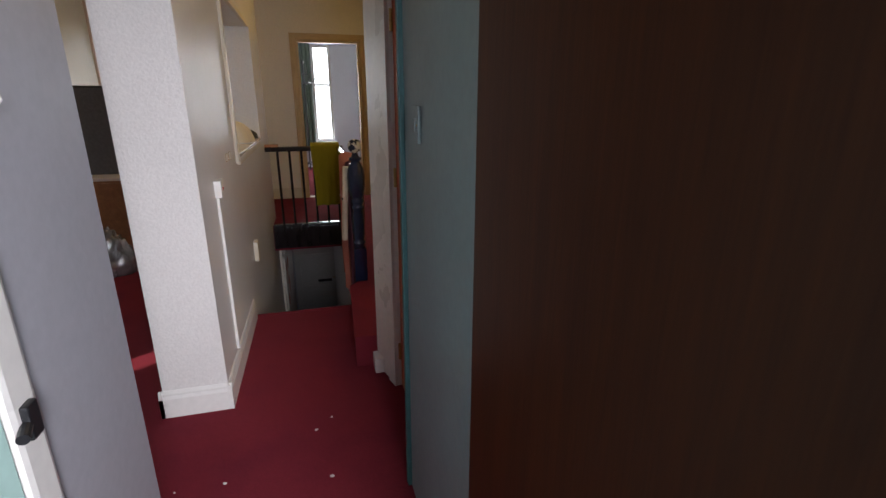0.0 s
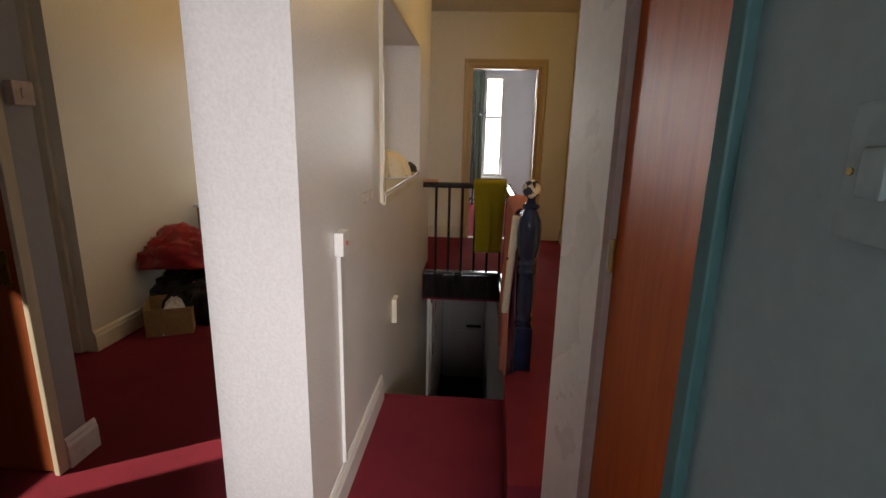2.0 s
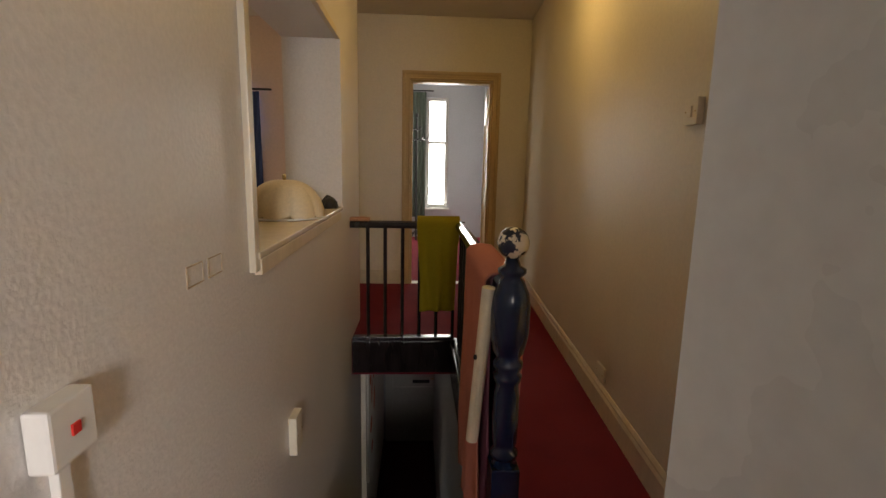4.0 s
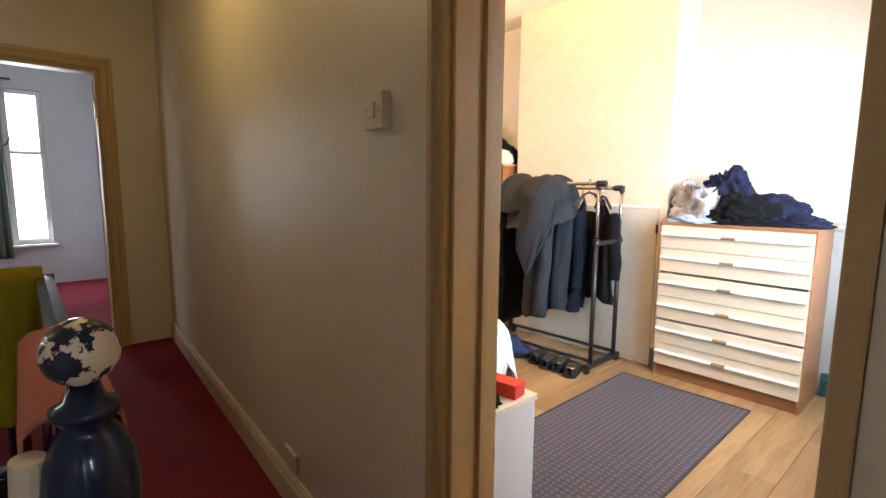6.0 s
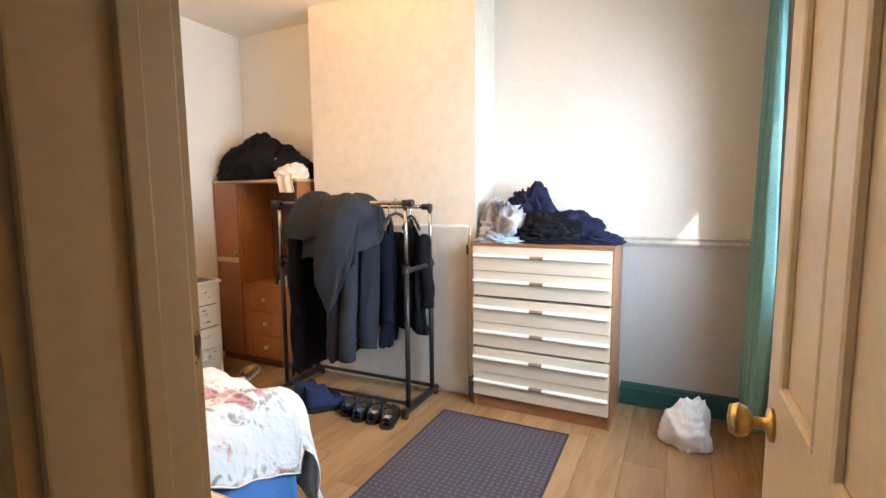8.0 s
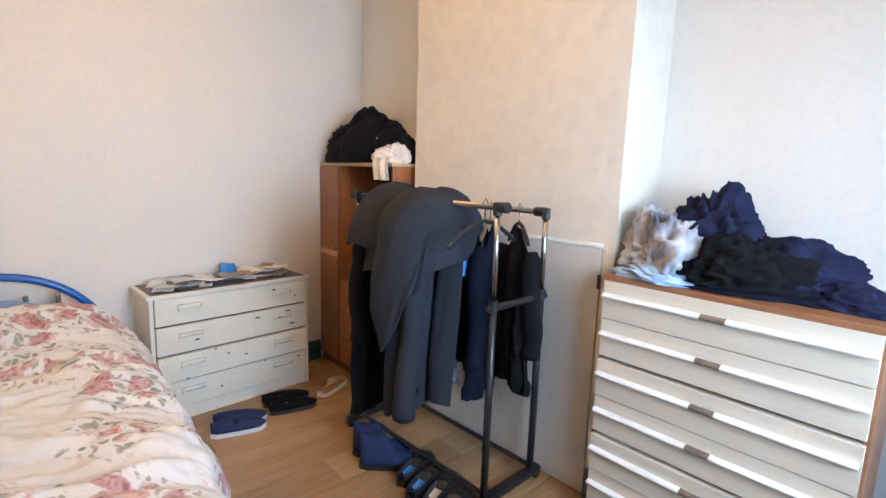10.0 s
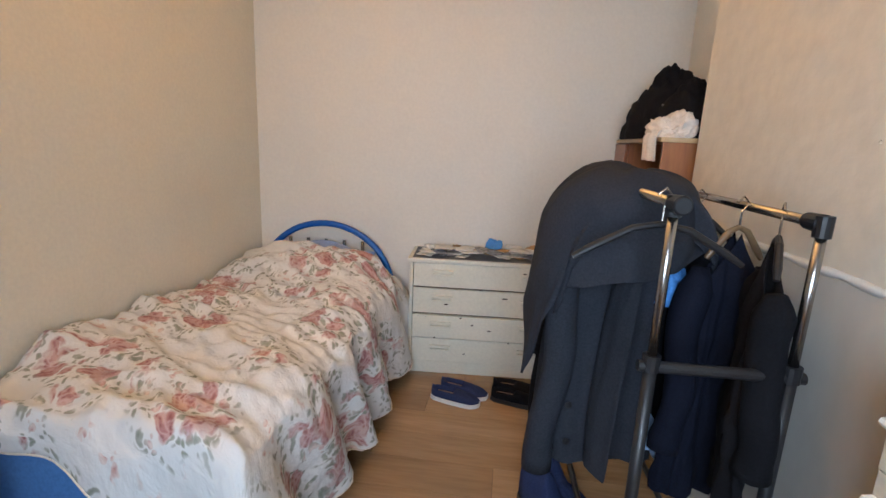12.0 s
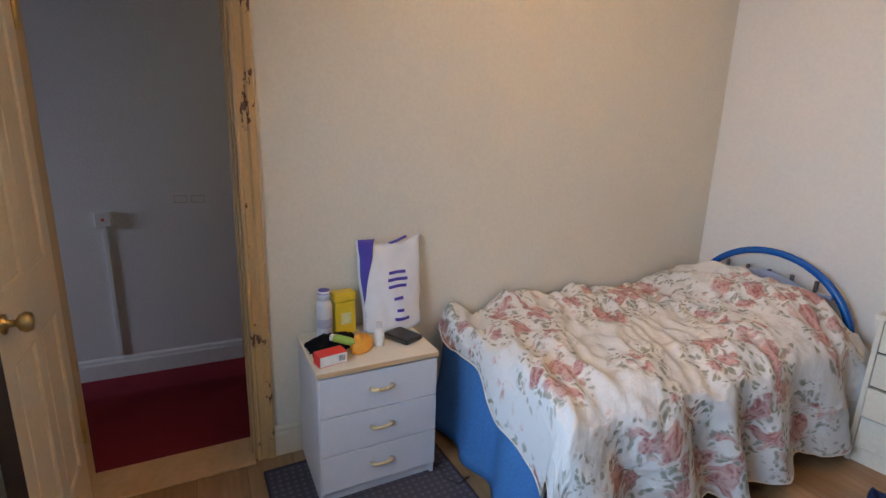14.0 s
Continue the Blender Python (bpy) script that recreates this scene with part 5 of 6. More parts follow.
for x, zz, wide in ((0.665, 0.655, 0.010), (0.60, 0.226, 0.006), (0.34, 0.14, 0.007), (0.70, 0.475, 0.016), (0.42, 0.545, 0.014), (0.56, 0.50, 0.018), (0.75, 0.51, 0.022), (0.80, 0.60, 0.008), (0.78, 0.425, 0.026), (0.22, 0.445, 0.014), (0.31, 0.37, 0.007), (0.48, 0.30, 0.012), (0.38, 0.33, 0.009), (0.82, 0.20, 0.010), (0.16, 0.24, 0.008)):
    out = 0.014 if 0.238 < zz < 0.378 else 0.002
    part("chip", heap(wide, 0.0045, 0.002, x * 9, None, (0, 0, 0), 0, 10, 3, 0.6), OLDPAINT_AND_GAP, chest).matrix_basis = Matrix.Translation((x, -0.0035 - out, zz)) @ pose(0, 0, 0, 90, 0, 0)

# papers and oddments on the chest
rnd = random.Random(11)
cz = 0.7155
cm = pose(2.452, 3.986, 0, 0, 0, 4.2)
for k in range(42):
    w, d = rnd.uniform(0.06, 0.15), rnd.uniform(0.05, 0.11)
    x, y = rnd.uniform(0.10, 0.80), rnd.uniform(0.05, 0.26)
    zz = cz + 0.0012 * k
    p = cm @ Vector((x, y, zz))
    tl, sd = rnd.uniform(0.3, 1.0), rnd.uniform(0, 50)
    bm = sheet(lambda u, v: ((u - 0.5) * w, (v - 0.5) * d, 0.002 + 0.014 * tl * abs(wig(u * 2, v * 2, 0, 1, sd))), 6, 6, 0.0012)
    ob = tagged(part("paper", bm, rnd.choice((PAPER, PAPER, PAPER, KRAFT, PRINT, PAPER)), None, "", True), "loose slip of paper lying on the white chest", "paper", "papers on the white chest")
    ob.matrix_basis = Matrix.Translation(p) @ pose(0, 0, 0, 0, 0, rnd.uniform(0, 180))
p = cm @ Vector((0.49, 0.24, cz + 0.03))
tagged(part("blue_packet", heap(0.055, 0.035, 0.06, 6.6, None, p, 20, 30, 12, 0.5), BLUECLOTH, None, "", True), "crumpled bright blue packet on the white chest", "packet")
p = cm @ Vector((0.10, 0.22, cz))
tagged(part("tissue", heap(0.05, 0.04, 0.04, 3.6, None, p, 0, 24, 10, 0.5), PAPER, None, "", True), "crumpled white tissue on the chest", "tissue")
p = cm @ Vector((0.61, 0.22, cz + 0.04))
tagged(part("card", bx((-0.05, -0.03, 0), (0.05, 0.03, 0.004), 0, None, Matrix.Translation(p) @ pose(0, 0, 0, 24, 6, 12)), PAPER), "white card propped on the papers", "card")

# ---- bedroom: wardrobe in the alcove ----
ward = thing("wardrobe", "small teak wardrobe with open shelf and drawers", "wardrobe", (3.615, 3.515, 0.0))
WD, WW, WH = 0.325, 0.866, 1.433
part("side", bx((0, 0, 0), (WD, 0.018, WH - 0.02), 0.002), TEAK, ward)
part("side", bx((0, WW - 0.018, 0), (WD, WW, WH - 0.02), 0.002), TEAK, ward)
part("divider", bx((0.004, 0.60, 0.06), (WD - 0.01, 0.616, WH - 0.02)), TEAK, ward)
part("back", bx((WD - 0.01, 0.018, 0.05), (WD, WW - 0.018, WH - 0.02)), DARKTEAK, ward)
part("top", bx((-0.012, -0.006, WH - 0.02), (WD, WW + 0.002, WH), 0.003), OAKEDGE, ward, "pale worn top edge")
part("shelf", bx((0.004, 0.018, 0.62), (WD - 0.01, 0.60, 0.636)), TEAK, ward)
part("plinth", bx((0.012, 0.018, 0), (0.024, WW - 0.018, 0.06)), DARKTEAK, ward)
dr = part("door", bx((-0.014, 0.61, 0.06), (0.003, WW - 0.004, WH - 0.024), 0.002), material("flat_brown_panel", (0.24, 0.10, 0.045), 0.3, grain=40, vary=0.05), ward, "flat brown door panel")
part("band", bx((-0.018, 0.614, 0.80), (-0.0142, WW - 0.006, 0.835), 0.001), OAKEDGE, dr)
part("knob", lathe(((0, 0), (0.012, 0), (0.007, 0.008), (0.012, 0.018), (0, 0.024)), None, 12), CHROME, dr).matrix_basis = Matrix.Translation((-0.014, 0.64, 0.86)) @ pose(0, 0, 0, 0, -90, 0)
for k in range(3):
    d2 = part("drawer", bx((-0.012, 0.024, 0.065 + 0.185 * k), (0.25, 0.596, 0.065 + 0.185 * k + 0.178), 0.003), TEAK, ward)
    part("knob", lathe(((0, 0), (0.013, 0), (0.008, 0.008), (0.014, 0.02), (0, 0.027)), None, 12), WHITELAM, d2, "white knob").matrix_basis = Matrix.Translation((-0.012, 0.36, 0.155 + 0.185 * k)) @ pose(0, 0, 0, 0, -90, 0)
tagged(part("folded_clothes", heap(0.10, 0.13, 0.20, 4.4, None, (3.785, 3.75, 0.637), 0, 36, 14, 0.45), MIDNAVY, None, "", True), "bundle of dark clothes on the wardrobe shelf", "clothes")
tagged(part("white_bundle", heap(0.07, 0.09, 0.10, 14.4, None, (3.695, 3.68, 0.637), 0, 36, 14, 0.5), WHITECLOTH, None, "", True), "white and violet bundle on the wardrobe shelf", "clothes")
ruck = thing("rucksack", "black rucksack lying on top of the wardrobe", "rucksack", (3.765, 4.06, WH), 86)
part("body", heap(0.37, 0.19, 0.34, 12.5, None, (0, 0, 0), 0, 64, 26, 0.42), BLACKCLOTH, ruck, "", True)
part("strap", tube([(0.10, -0.12, 0.22), (0.2, -0.13, 0.12), (0.24, -0.10, 0.02), (0.20, -0.12, 0.0)], 0.009, None, 8), BLACKCLOTH, ruck)
part("strap", tube([(-0.02, -0.06, 0.27), (0.03, -0.07, 0.31), (0.07, -0.05, 0.27)], 0.008, None, 8), BLACKCLOTH, ruck)
bag = thing("black_bag", "black holdall with pale piping on the wardrobe", "bag", (3.775, 3.76, WH), 95)
part("body", heap(0.24, 0.15, 0.23, 2.5, None, (0, 0, 0), 0, 64, 26, 0.30), BLACKCLOTH, bag, "", True)
part("piping", tube([(-0.08, 0.10, 0.13), (0.0, 0.115, 0.15), (0.09, 0.10, 0.12)], 0.004, None, 8), PAPER, bag)
shirt = thing("white_shirt", "off-white shirt slipping over the wardrobe edge", "shirt", (3.68, 3.63, WH), 0)
part("body", heap(0.085, 0.135, 0.105, 15.0, None, (0, 0, 0), 0, 72, 30, 0.6), PINKWHITE, shirt, "", True)
part("tail", sheet(lambda u, v: (-0.075 - 0.022 * min(1, v * 4) + 0.012 * math.sin(u * 11), -0.09 + 0.13 * u - 0.03 * v, 0.03 - 0.13 * v + 0.008 * wig(u * 5, v * 4, 0, 1, 2)), 20, 12, 0.005), PINKWHITE, shirt, "", True)

# ---- chimney breast: boarded fireplace ----
pan = thing("fireplace_panel", "grey painted board closing the old fireplace", "panel", (3.7755, 2.26, 0.0), 2.1)
part("board", bx((-0.012, 0.0, 0.02), (-0.001, 1.02, 1.10), 0.003), PANELPAINT, pan)
part("filler_bead", tube([(-0.006, y, 1.105 + 0.006 * wig(y * 9, 0, 0, 1, 3)) for y in [0.0 + 0.051 * k for k in range(21)]], [0.011 + 0.006 * wig(k, 2, 0, 0.7, 1) for k in range(21)], None, 8), WHITETRIM, pan, "rough white filler along the top", True)
part("edge_strip", bx((-0.008, -0.02, 0.02), (-0.001, -0.004, 1.10), 0.002), TRIM, pan)
part("catch", bx((-0.022, -0.006, 0.93), (-0.012, 0.006, 0.99), 0.002), BLACKMETAL, pan)
for y, z in ((2.38, 1.20), (2.31, 1.19), (2.33, 1.42), (2.46, 1.52), (2.27, 1.33), (2.52, 1.41), (2.30, 1.58)):
    tagged(part("plaster_lump", heap(0.004, 0.005, 0.003, y * 7 + z, None, (0, 0, 0), 0, 12, 4, 0.4), BREAST, None, "", True), "small raised plaster lump on the chimney breast", "plaster lump", "plaster lumps").matrix_basis = Matrix.Translation((3.778 - (y - 2.21) * 0.0368, y, z)) @ pose(0, 0, 0, 0, -90, 0)

# ---- bedroom: tall white dresser ----
dresser = thing("dresser", "tall white six-drawer dresser with walnut carcass", "dresser", (3.664, 1.370, 0.0))
DD, DWW, DH = 0.40, 0.81, 1.02
for y in (0.0, DWW - 0.018):
    part("side", bx((0.0, y, 0.0), (DD, y + 0.018, DH - 0.022), 0.002), WALNUT, dresser)
part("top", bx((-0.018, -0.004, DH - 0.022), (DD, DWW + 0.004, DH), 0.003), WALNUT, dresser)
part("plinth", bx((0.012, 0.018, 0.0), (0.03, DWW - 0.018, 0.08), 0.002), WALNUT, dresser)
part("back", bx((DD - 0.008, 0.018, 0.05), (DD, DWW - 0.018, DH - 0.022)), WALNUT, dresser)
z = 0.082
for k in range(6):
    gap = 0.004 if k % 2 == 0 else 0.015
    h = 0.146
    tip = (0.0, 0.006, 0.0, 0.004, 0.0, 0.002)[k]
    d2 = part("drawer", bx((-0.016 - tip, 0.008, z), (DD - 0.03, DWW - 0.008, z + h), 0.002), CREAMLAM, dresser)
    for a, b, mt in ((0.012, DWW * 0.46, ALU), (DWW * 0.555, DWW - 0.012, ALU), (DWW * 0.46, DWW * 0.555, material("dark_bronze_grip", (0.22, 0.18, 0.15), 0.35, 0.6))):
        bm = moulding((-0.016 - tip, b), (-0.016 - tip, a), z + h - 0.064, ((0, 0), (0.008, 0.003), (0.018, 0.000), (0.021, 0.006), (0.018, 0.013), (0, 0.016)))
        part("pull" if mt is ALU else "grip", bm, mt, d2)
    z += h + gap


def cloth_pile(specs, at):
    for name, label, mat, rx, ry, h, dx, dy, dz, turn, seed, cr in specs:
        tagged(part(name, heap(rx, ry, h, seed, None, (at[0] + dx, at[1] + dy, at[2] + dz), turn, 96, 44, cr * 1.25), mat, None, "", True), label, "clothes", "clothes on the dresser")


cloth_pile((
    ("trousers", "dark navy trousers spread along the dresser top", NAVYCLOTH, 0.16, 0.40, 0.045, 0.20, 0.40, 0.0, 3, 1.7, 0.35),
    ("pale_blue_shirt", "pale blue shirt folded at the dresser edge", PALEBLUE, 0.13, 0.17, 0.05, 0.12, 0.64, 0.0, 0, 4.9, 0.4),
    ("white_shirt", "white and grey printed shirt in the pile", WHITECLOTH, 0.12, 0.14, 0.20, 0.15, 0.66, 0.03, 0, 2.9, 0.62),
    ("black_shirt", "crumpled black shirt on the dresser pile", BLACKCLOTH, 0.13, 0.22, 0.16, 0.13, 0.42, 0.02, 8, 8.4, 0.5),
    ("navy_sweatshirt", "navy sweatshirt heaped on the dresser", MIDNAVY, 0.15, 0.17, 0.28, 0.24, 0.52, 0.02, 0, 5.4, 0.45),
    ("navy_jumper", "navy jumper slumped towards the dresser edge", MIDNAVY, 0.14, 0.25, 0.155, 0.24, 0.30, 0.02, 4, 6.4, 0.4),
    ("navy_sleeve", "navy sleeve trailing to the dresser corner", MIDNAVY, 0.08, 0.15, 0.06, 0.16, 0.12, 0.0, -14, 3.3, 0.35),
), (3.664, 1.372, DH))

# white carrier bag on the floor by the window
tagged(part("carrier_bag", heap(0.14, 0.13, 0.22, 21.0, None, (3.74, 0.98, 0.0), 0, 56, 24, 0.5), BAGWHITE, None, "", True), "crumpled white plastic carrier bag on the floor", "bag")

# ---- bedroom: clothes rail ----
rack = thing("clothes_rail", "black and chrome double clothes rail on castors", "clothes rail", (3.346, 2.460, 0.0), 2.0)
XB, YF = 0.315, 0.93
for x, zt in ((0.0, 1.260), (XB, 1.232)):
    for y in (0.0, YF):
        part("lower_post", tube([(x, y, 0.05), (x, y, 0.885)], 0.0155, None, 14), BLACKMETAL, rack, "", True)
        part("upper_post", tube([(x, y, 0.885), (x, y, zt)], 0.0115, None, 14), CHROME, rack, "chrome upper tube", True)
        part("collar", tube([(x, y, 0.86), (x, y, 0.90)], 0.021, None, 14), BLACKPLASTIC, rack)
        part("top_joint", tube([(x, y, zt - 0.03), (x, y, zt + 0.018)], 0.0185, None, 14), BLACKPLASTIC, rack)
    near = 0.018 if x else -0.03
    part("hanging_rail", tube([(x, near, zt), (x, YF + 0.03, zt)], 0.0125, None, 14), CHROME, rack, "chrome hanging tube", True)
    for y, s in ((near, -1), (YF + 0.03, 1)):
        part("end_cap", tube([(x, y - s * 0.035, zt), (x, y + s * 0.018, zt), (x, y + s * 0.022, zt)], [0.0195, 0.0215, 0.017], None, 16), BLACKPLASTIC, rack)
    part("base_rail", tube([(x, 0.0, 0.075), (x, YF, 0.075)], 0.0115), BLACKMETAL, rack)
for y in (0.0, YF):
    part("cross_bar", tube([(-0.03, y, 0.870), (XB + 0.03, y, 0.870)], 0.0145, None, 12), BLACKMETAL, rack)
    part("foot", bx((-0.06, y - 0.022, 0.03), (XB + 0.06, y + 0.022, 0.062), 0.008), BLACKPLASTIC, rack)
    for x in (-0.045, XB + 0.045):
        part("castor", tube([(x, y - 0.014, 0.021), (x, y + 0.014, 0.021)], 0.021, None, 14), BLACKPLASTIC, rack)


def garment(width, thick, length, seed, slope=0.09, flare=1.12, folds=7, amp=0.02, n=96, rows=40, open_top=0.10, crumple=0.35):
    """A garment hanging from z = 0 down, broad along x, with sloping shoulders and pleats that deepen downwards."""
    own = bmesh.new()
    rings = []
    for j in range(rows + 1):
        k = j / rows
        sh = min(1.0, k / 0.13)
        hw = width / 2 * (open_top + (1 - open_top) * math.sin(sh * math.pi / 2)) * (1 + (flare - 1) * k)
        ht = thick / 2 * (0.40 + 0.60 * min(1, k / 0.18)) * (1 - 0.25 * k)
        ring = []
        for i in range(n):
            a = i / n * math.tau
            ca, sa = math.cos(a), math.sin(a)
            x = hw * math.copysign(abs(ca) ** 0.8, ca) * (1 + 0.05 * wig(k * 4, sa, ca, 1, seed))
            deep = min(1.0, k * 2.0) ** 0.8
            n1, n2 = wig(x * folds * 2.0, k * 0.9, 0, 1, seed + 4), wig(x * folds * 4.4, k * 1.6, 0, 1, seed + 11)
            pleat = amp * deep * ((1 - 3.2 * abs(n1)) + 0.5 * (1 - 3.2 * abs(n2)))
            crush = 0.020 * wig(x * 9, k * 7, sa, 1, seed + 2) + 0.012 * (1 - 3 * abs(wig(x * 6 + k * 3, k * 9, sa, 1, seed + 7)))
            y = ht * math.copysign(abs(sa) ** 0.8, sa) + pleat + crumple * crush * min(1, k * 4)
            zz = -length * k - slope * (abs(ca) ** 1.5) * min(1, 3 * (1 - k) + 0.1) + 0.035 * k * wig(ca * 2, sa * 2, 0, 1, seed)
            ring.append(own.verts.new((x, y, zz)))
        rings.append(ring)
    for a, b in zip(rings, rings[1:]):
        for i in range(n):
            own.faces.new((a[i], a[(i + 1) % n], b[(i + 1) % n], b[i]))
    own.faces.new(rings[0])
    return own


def sleeve(p, length, seed, r=0.055, lean=(0.0, 0.0)):
    pts, rs = [], []
    for k in range(19):
        s = k / 18
        pts.append((p[0] + lean[0] * s + 0.012 * math.sin(s * 9 + seed), p[1] + lean[1] * s + 0.015 * wig(s * 3, seed, 0, 1), p[2] - length * s))
        rs.append(0.85 * r * (1 - 0.15 * s) * (1 + 0.12 * wig(s * 9, 0, 0, 1, seed) + (0.12 if s > 0.92 else 0)) * min(1, 0.45 + s * 5))
    return tube(pts, rs, None, 16)


def hanger(parent, mat=BLACKPLASTIC, half=0.20):
    part("hanger_hook", tube([(0, 0, -0.06), (0, 0, -0.012), (0.018, 0, 0.012), (0.0, 0, 0.030), (-0.018, 0, 0.014)], 0.0028, None, 8), CHROME, parent)
    part("hanger_bar", tube([(-half, 0, -0.145), (-half * 0.8, 0, -0.12), (-half * 0.33, 0, -0.068), (0, 0, -0.055), (half * 0.33, 0, -0.068), (half * 0.8, 0, -0.12), (half, 0, -0.145)], [0.007, 0.010, 0.009, 0.008, 0.009, 0.010, 0.007], None, 10), mat, parent)


def hung(name, label, at, turn, mat, width, thick, length, seed, sleeves=0.0, hang_mat=BLACKPLASTIC, **more):
    t = thing(name, label, "clothes", at, turn, "clothes on the rail")
    part("body", garment(width, thick, length, seed, **more), mat, t, "", True).location.z = -0.07
    if sleeves:
        for s in (-1, 1):
            part("sleeve", sleeve((s * width * 0.46, 0, -0.17), sleeves, seed + s, 0.055, (s * 0.02, -0.02)), mat, t, "", True)
    hanger(t, hang_mat, width * 0.36)
    return t


# ---- clothes on the rail ----
coat = thing("grey_coat", "charcoal wool coat thrown over the clothes rail", "coat", (3.30, 2.96, 1.270), 8, "clothes on the rail")
part("body", garment(0.36, 0.20, 0.90, 2.0, slope=0.12, flare=1.12, folds=3, amp=0.017, open_top=0.75, crumple=0.22), GREYCOAT, coat, "", True).location.y = -0.12


def over_rails(pull, left, right, front, depth, drop, half, lift, seed):
    """Cloth thrown over both rails: u runs from the left hem over the top to the right hem, v from the front hem up and back."""
    def f(u, v):
        hang_l = left * (1.0 - 0.55 * min(1.0, abs(v - pull) / 0.40) ** 1.2)
        arc = 2.9 * half
        s = -hang_l + (hang_l + arc + right) * u
        rid = 1 - 3.0 * abs(wig(u * 2.0 + v * 1.5, v * 2.4 - u * 0.8, 0, 1, seed))
        fine = 1 - 3.0 * abs(wig(u * 2.0 - v, v * 5.0 + u * 2.5, 0, 1, seed + 9))
        crown = 0.0
        if s < 0:
            x, z = 0.045 - half - 0.16 * min(-s, 0.3), -0.22 + 0.96 * s
        elif s < arc:
            a = math.pi * (1 - s / arc)
            crown = math.sin(a) ** 0.7
            x, z = 0.045 + half * math.cos(a), -0.22 + 0.250 * math.sin(a) ** 1.05
        else:
            x, z = 0.045 + half + 0.03 * (s - arc), -0.22 - (s - arc)
        w = v * (depth + drop)
        over = max(0.0, drop - w)
        y = front + max(0.0, w - drop) + 0.035 * (1 - math.exp(-max(0.0, w - drop) / 0.03)) - 0.02
        z -= over * crown * 0.95 + 0.035 * math.exp(-max(0.0, w - drop) / 0.035) * crown
        z += lift + 0.014 * rid + 0.006 * fine - 0.05 * max(0.0, v - 0.8)
        return (x - (0.010 * rid + 0.006) * (1 - crown), y - 0.012 * rid * crown + 0.01 * math.sin(u * 6 + seed), z)
    return f


part("shoulder", sheet(over_rails(0.45, 0.20, 0.12, -0.24, 0.32, 0.12, 0.205, 0.0, 3.0), 120, 80, 0.006), GREYCOAT, coat, "shoulders thrown over the rails", True)


def band(points, widths, thick, seed):
    """A limp folded strip of cloth, such as a sleeve or a collar, along a line of points."""
    pts = [Vector(p) for p in points]

    def f(u, v):
        s = v * (len(pts) - 1)
        k = min(int(s), len(pts) - 2)
        q = s - k
        p0, p1, p2, p3 = pts[max(k - 1, 0)], pts[k], pts[k + 1], pts[min(k + 2, len(pts) - 1)]
        c = 0.5 * ((2 * p1) + (p2 - p0) * q + (2 * p0 - 5 * p1 + 4 * p2 - p3) * q * q + (3 * p1 - p0 - 3 * p2 + p3) * q ** 3)
        w = widths[k] + (widths[k + 1] - widths[k]) * q
        a = u * math.tau
        side = Vector((0.35, -0.94, 0))
        out = Vector((-0.94, -0.35, 0))
        fold = 1 + 0.35 * (1 - 3 * abs(wig(math.cos(a) * 1.5, v * 2.5, math.sin(a), 1, seed)))
        return c + side * (w * math.cos(a)) + out * (thick * fold * math.sin(a)) + Vector((0, 0, 0.012 * wig(u * 4, v * 4, 0, 1, seed)))
    return sheet(f, 40, 46)




def cape(u, v):
    """The upper part of the coat folded over its front: a short level hem that drops to a point at one corner."""
    a = radians(8 + 197 * u)
    drop = 0.06 + 0.10 * min(1.0, u / 0.4) + 0.33 * max(0.0, 1 - abs(u - 0.87) / 0.20) ** 0.7
    top = min(1.0, v / 0.42)
    rad = 0.30 + 0.70 * math.sin(top * math.pi / 2) ** 0.8
    down = max(0.0, (v - 0.34) / 0.66)
    fold = 1 - 3.0 * abs(wig(u * 3.2 + v * 0.5, v * 1.2 - u, 0, 1, 6.0))
    fine = 1 - 3.0 * abs(wig(u * 7.0 - v, v * 2.5, 0, 1, 15.0))
    out = rad * (1 + 0.055 * down) + (0.075 * fold + 0.035 * fine) * (0.35 + 0.65 * v)
    x, y = -0.005 + 0.222 * out * math.cos(a), -0.115 - 0.185 * out * math.sin(a)
    return (x, y, 0.036 - 0.125 * top ** 1.7 - drop * down + 0.010 * fold - 0.05 * top * max(0.0, -math.cos(a)))


part("collar", sheet(cape, 120, 70, 0.008), GREYCOAT, coat, "upper part folded over with a pointed corner", True)
part("front_edge", band([(0.03, -0.255, -0.06), (0.0, -0.27, -0.20), (-0.02, -0.265, -0.45), (-0.03, -0.255, -0.70), (-0.03, -0.25, -0.88)], [0.02, 0.05, 0.06, 0.06, 0.05], 0.012, 5.0), GREYCOAT, coat, "overlapping front edge of the coat", True)
part("back_panel", sheet(over_rails(0.6, 0.02, 0.16, -0.02, 0.22, 0.05, 0.198, 0.012, 9.0), 90, 40, 0.006), GREYCOAT, coat, "back of the coat behind the fold", True)
part("sleeve", sleeve((-0.15, -0.20, -0.12), 0.78, 3.0, 0.060, (-0.04, 0.0)), GREYCOAT, coat, "", True)
for s in range(4):
    part("button", lathe(((0, 0), (0.011, 0), (0.012, 0.003), (0, 0.005)), None, 12), BLACKPLASTIC, coat).matrix_basis = Matrix.Translation((-0.11, -0.165 - 0.012 * s, -0.45 - 0.12 * s)) @ pose(0, 0, 0, 90, 0, 0)

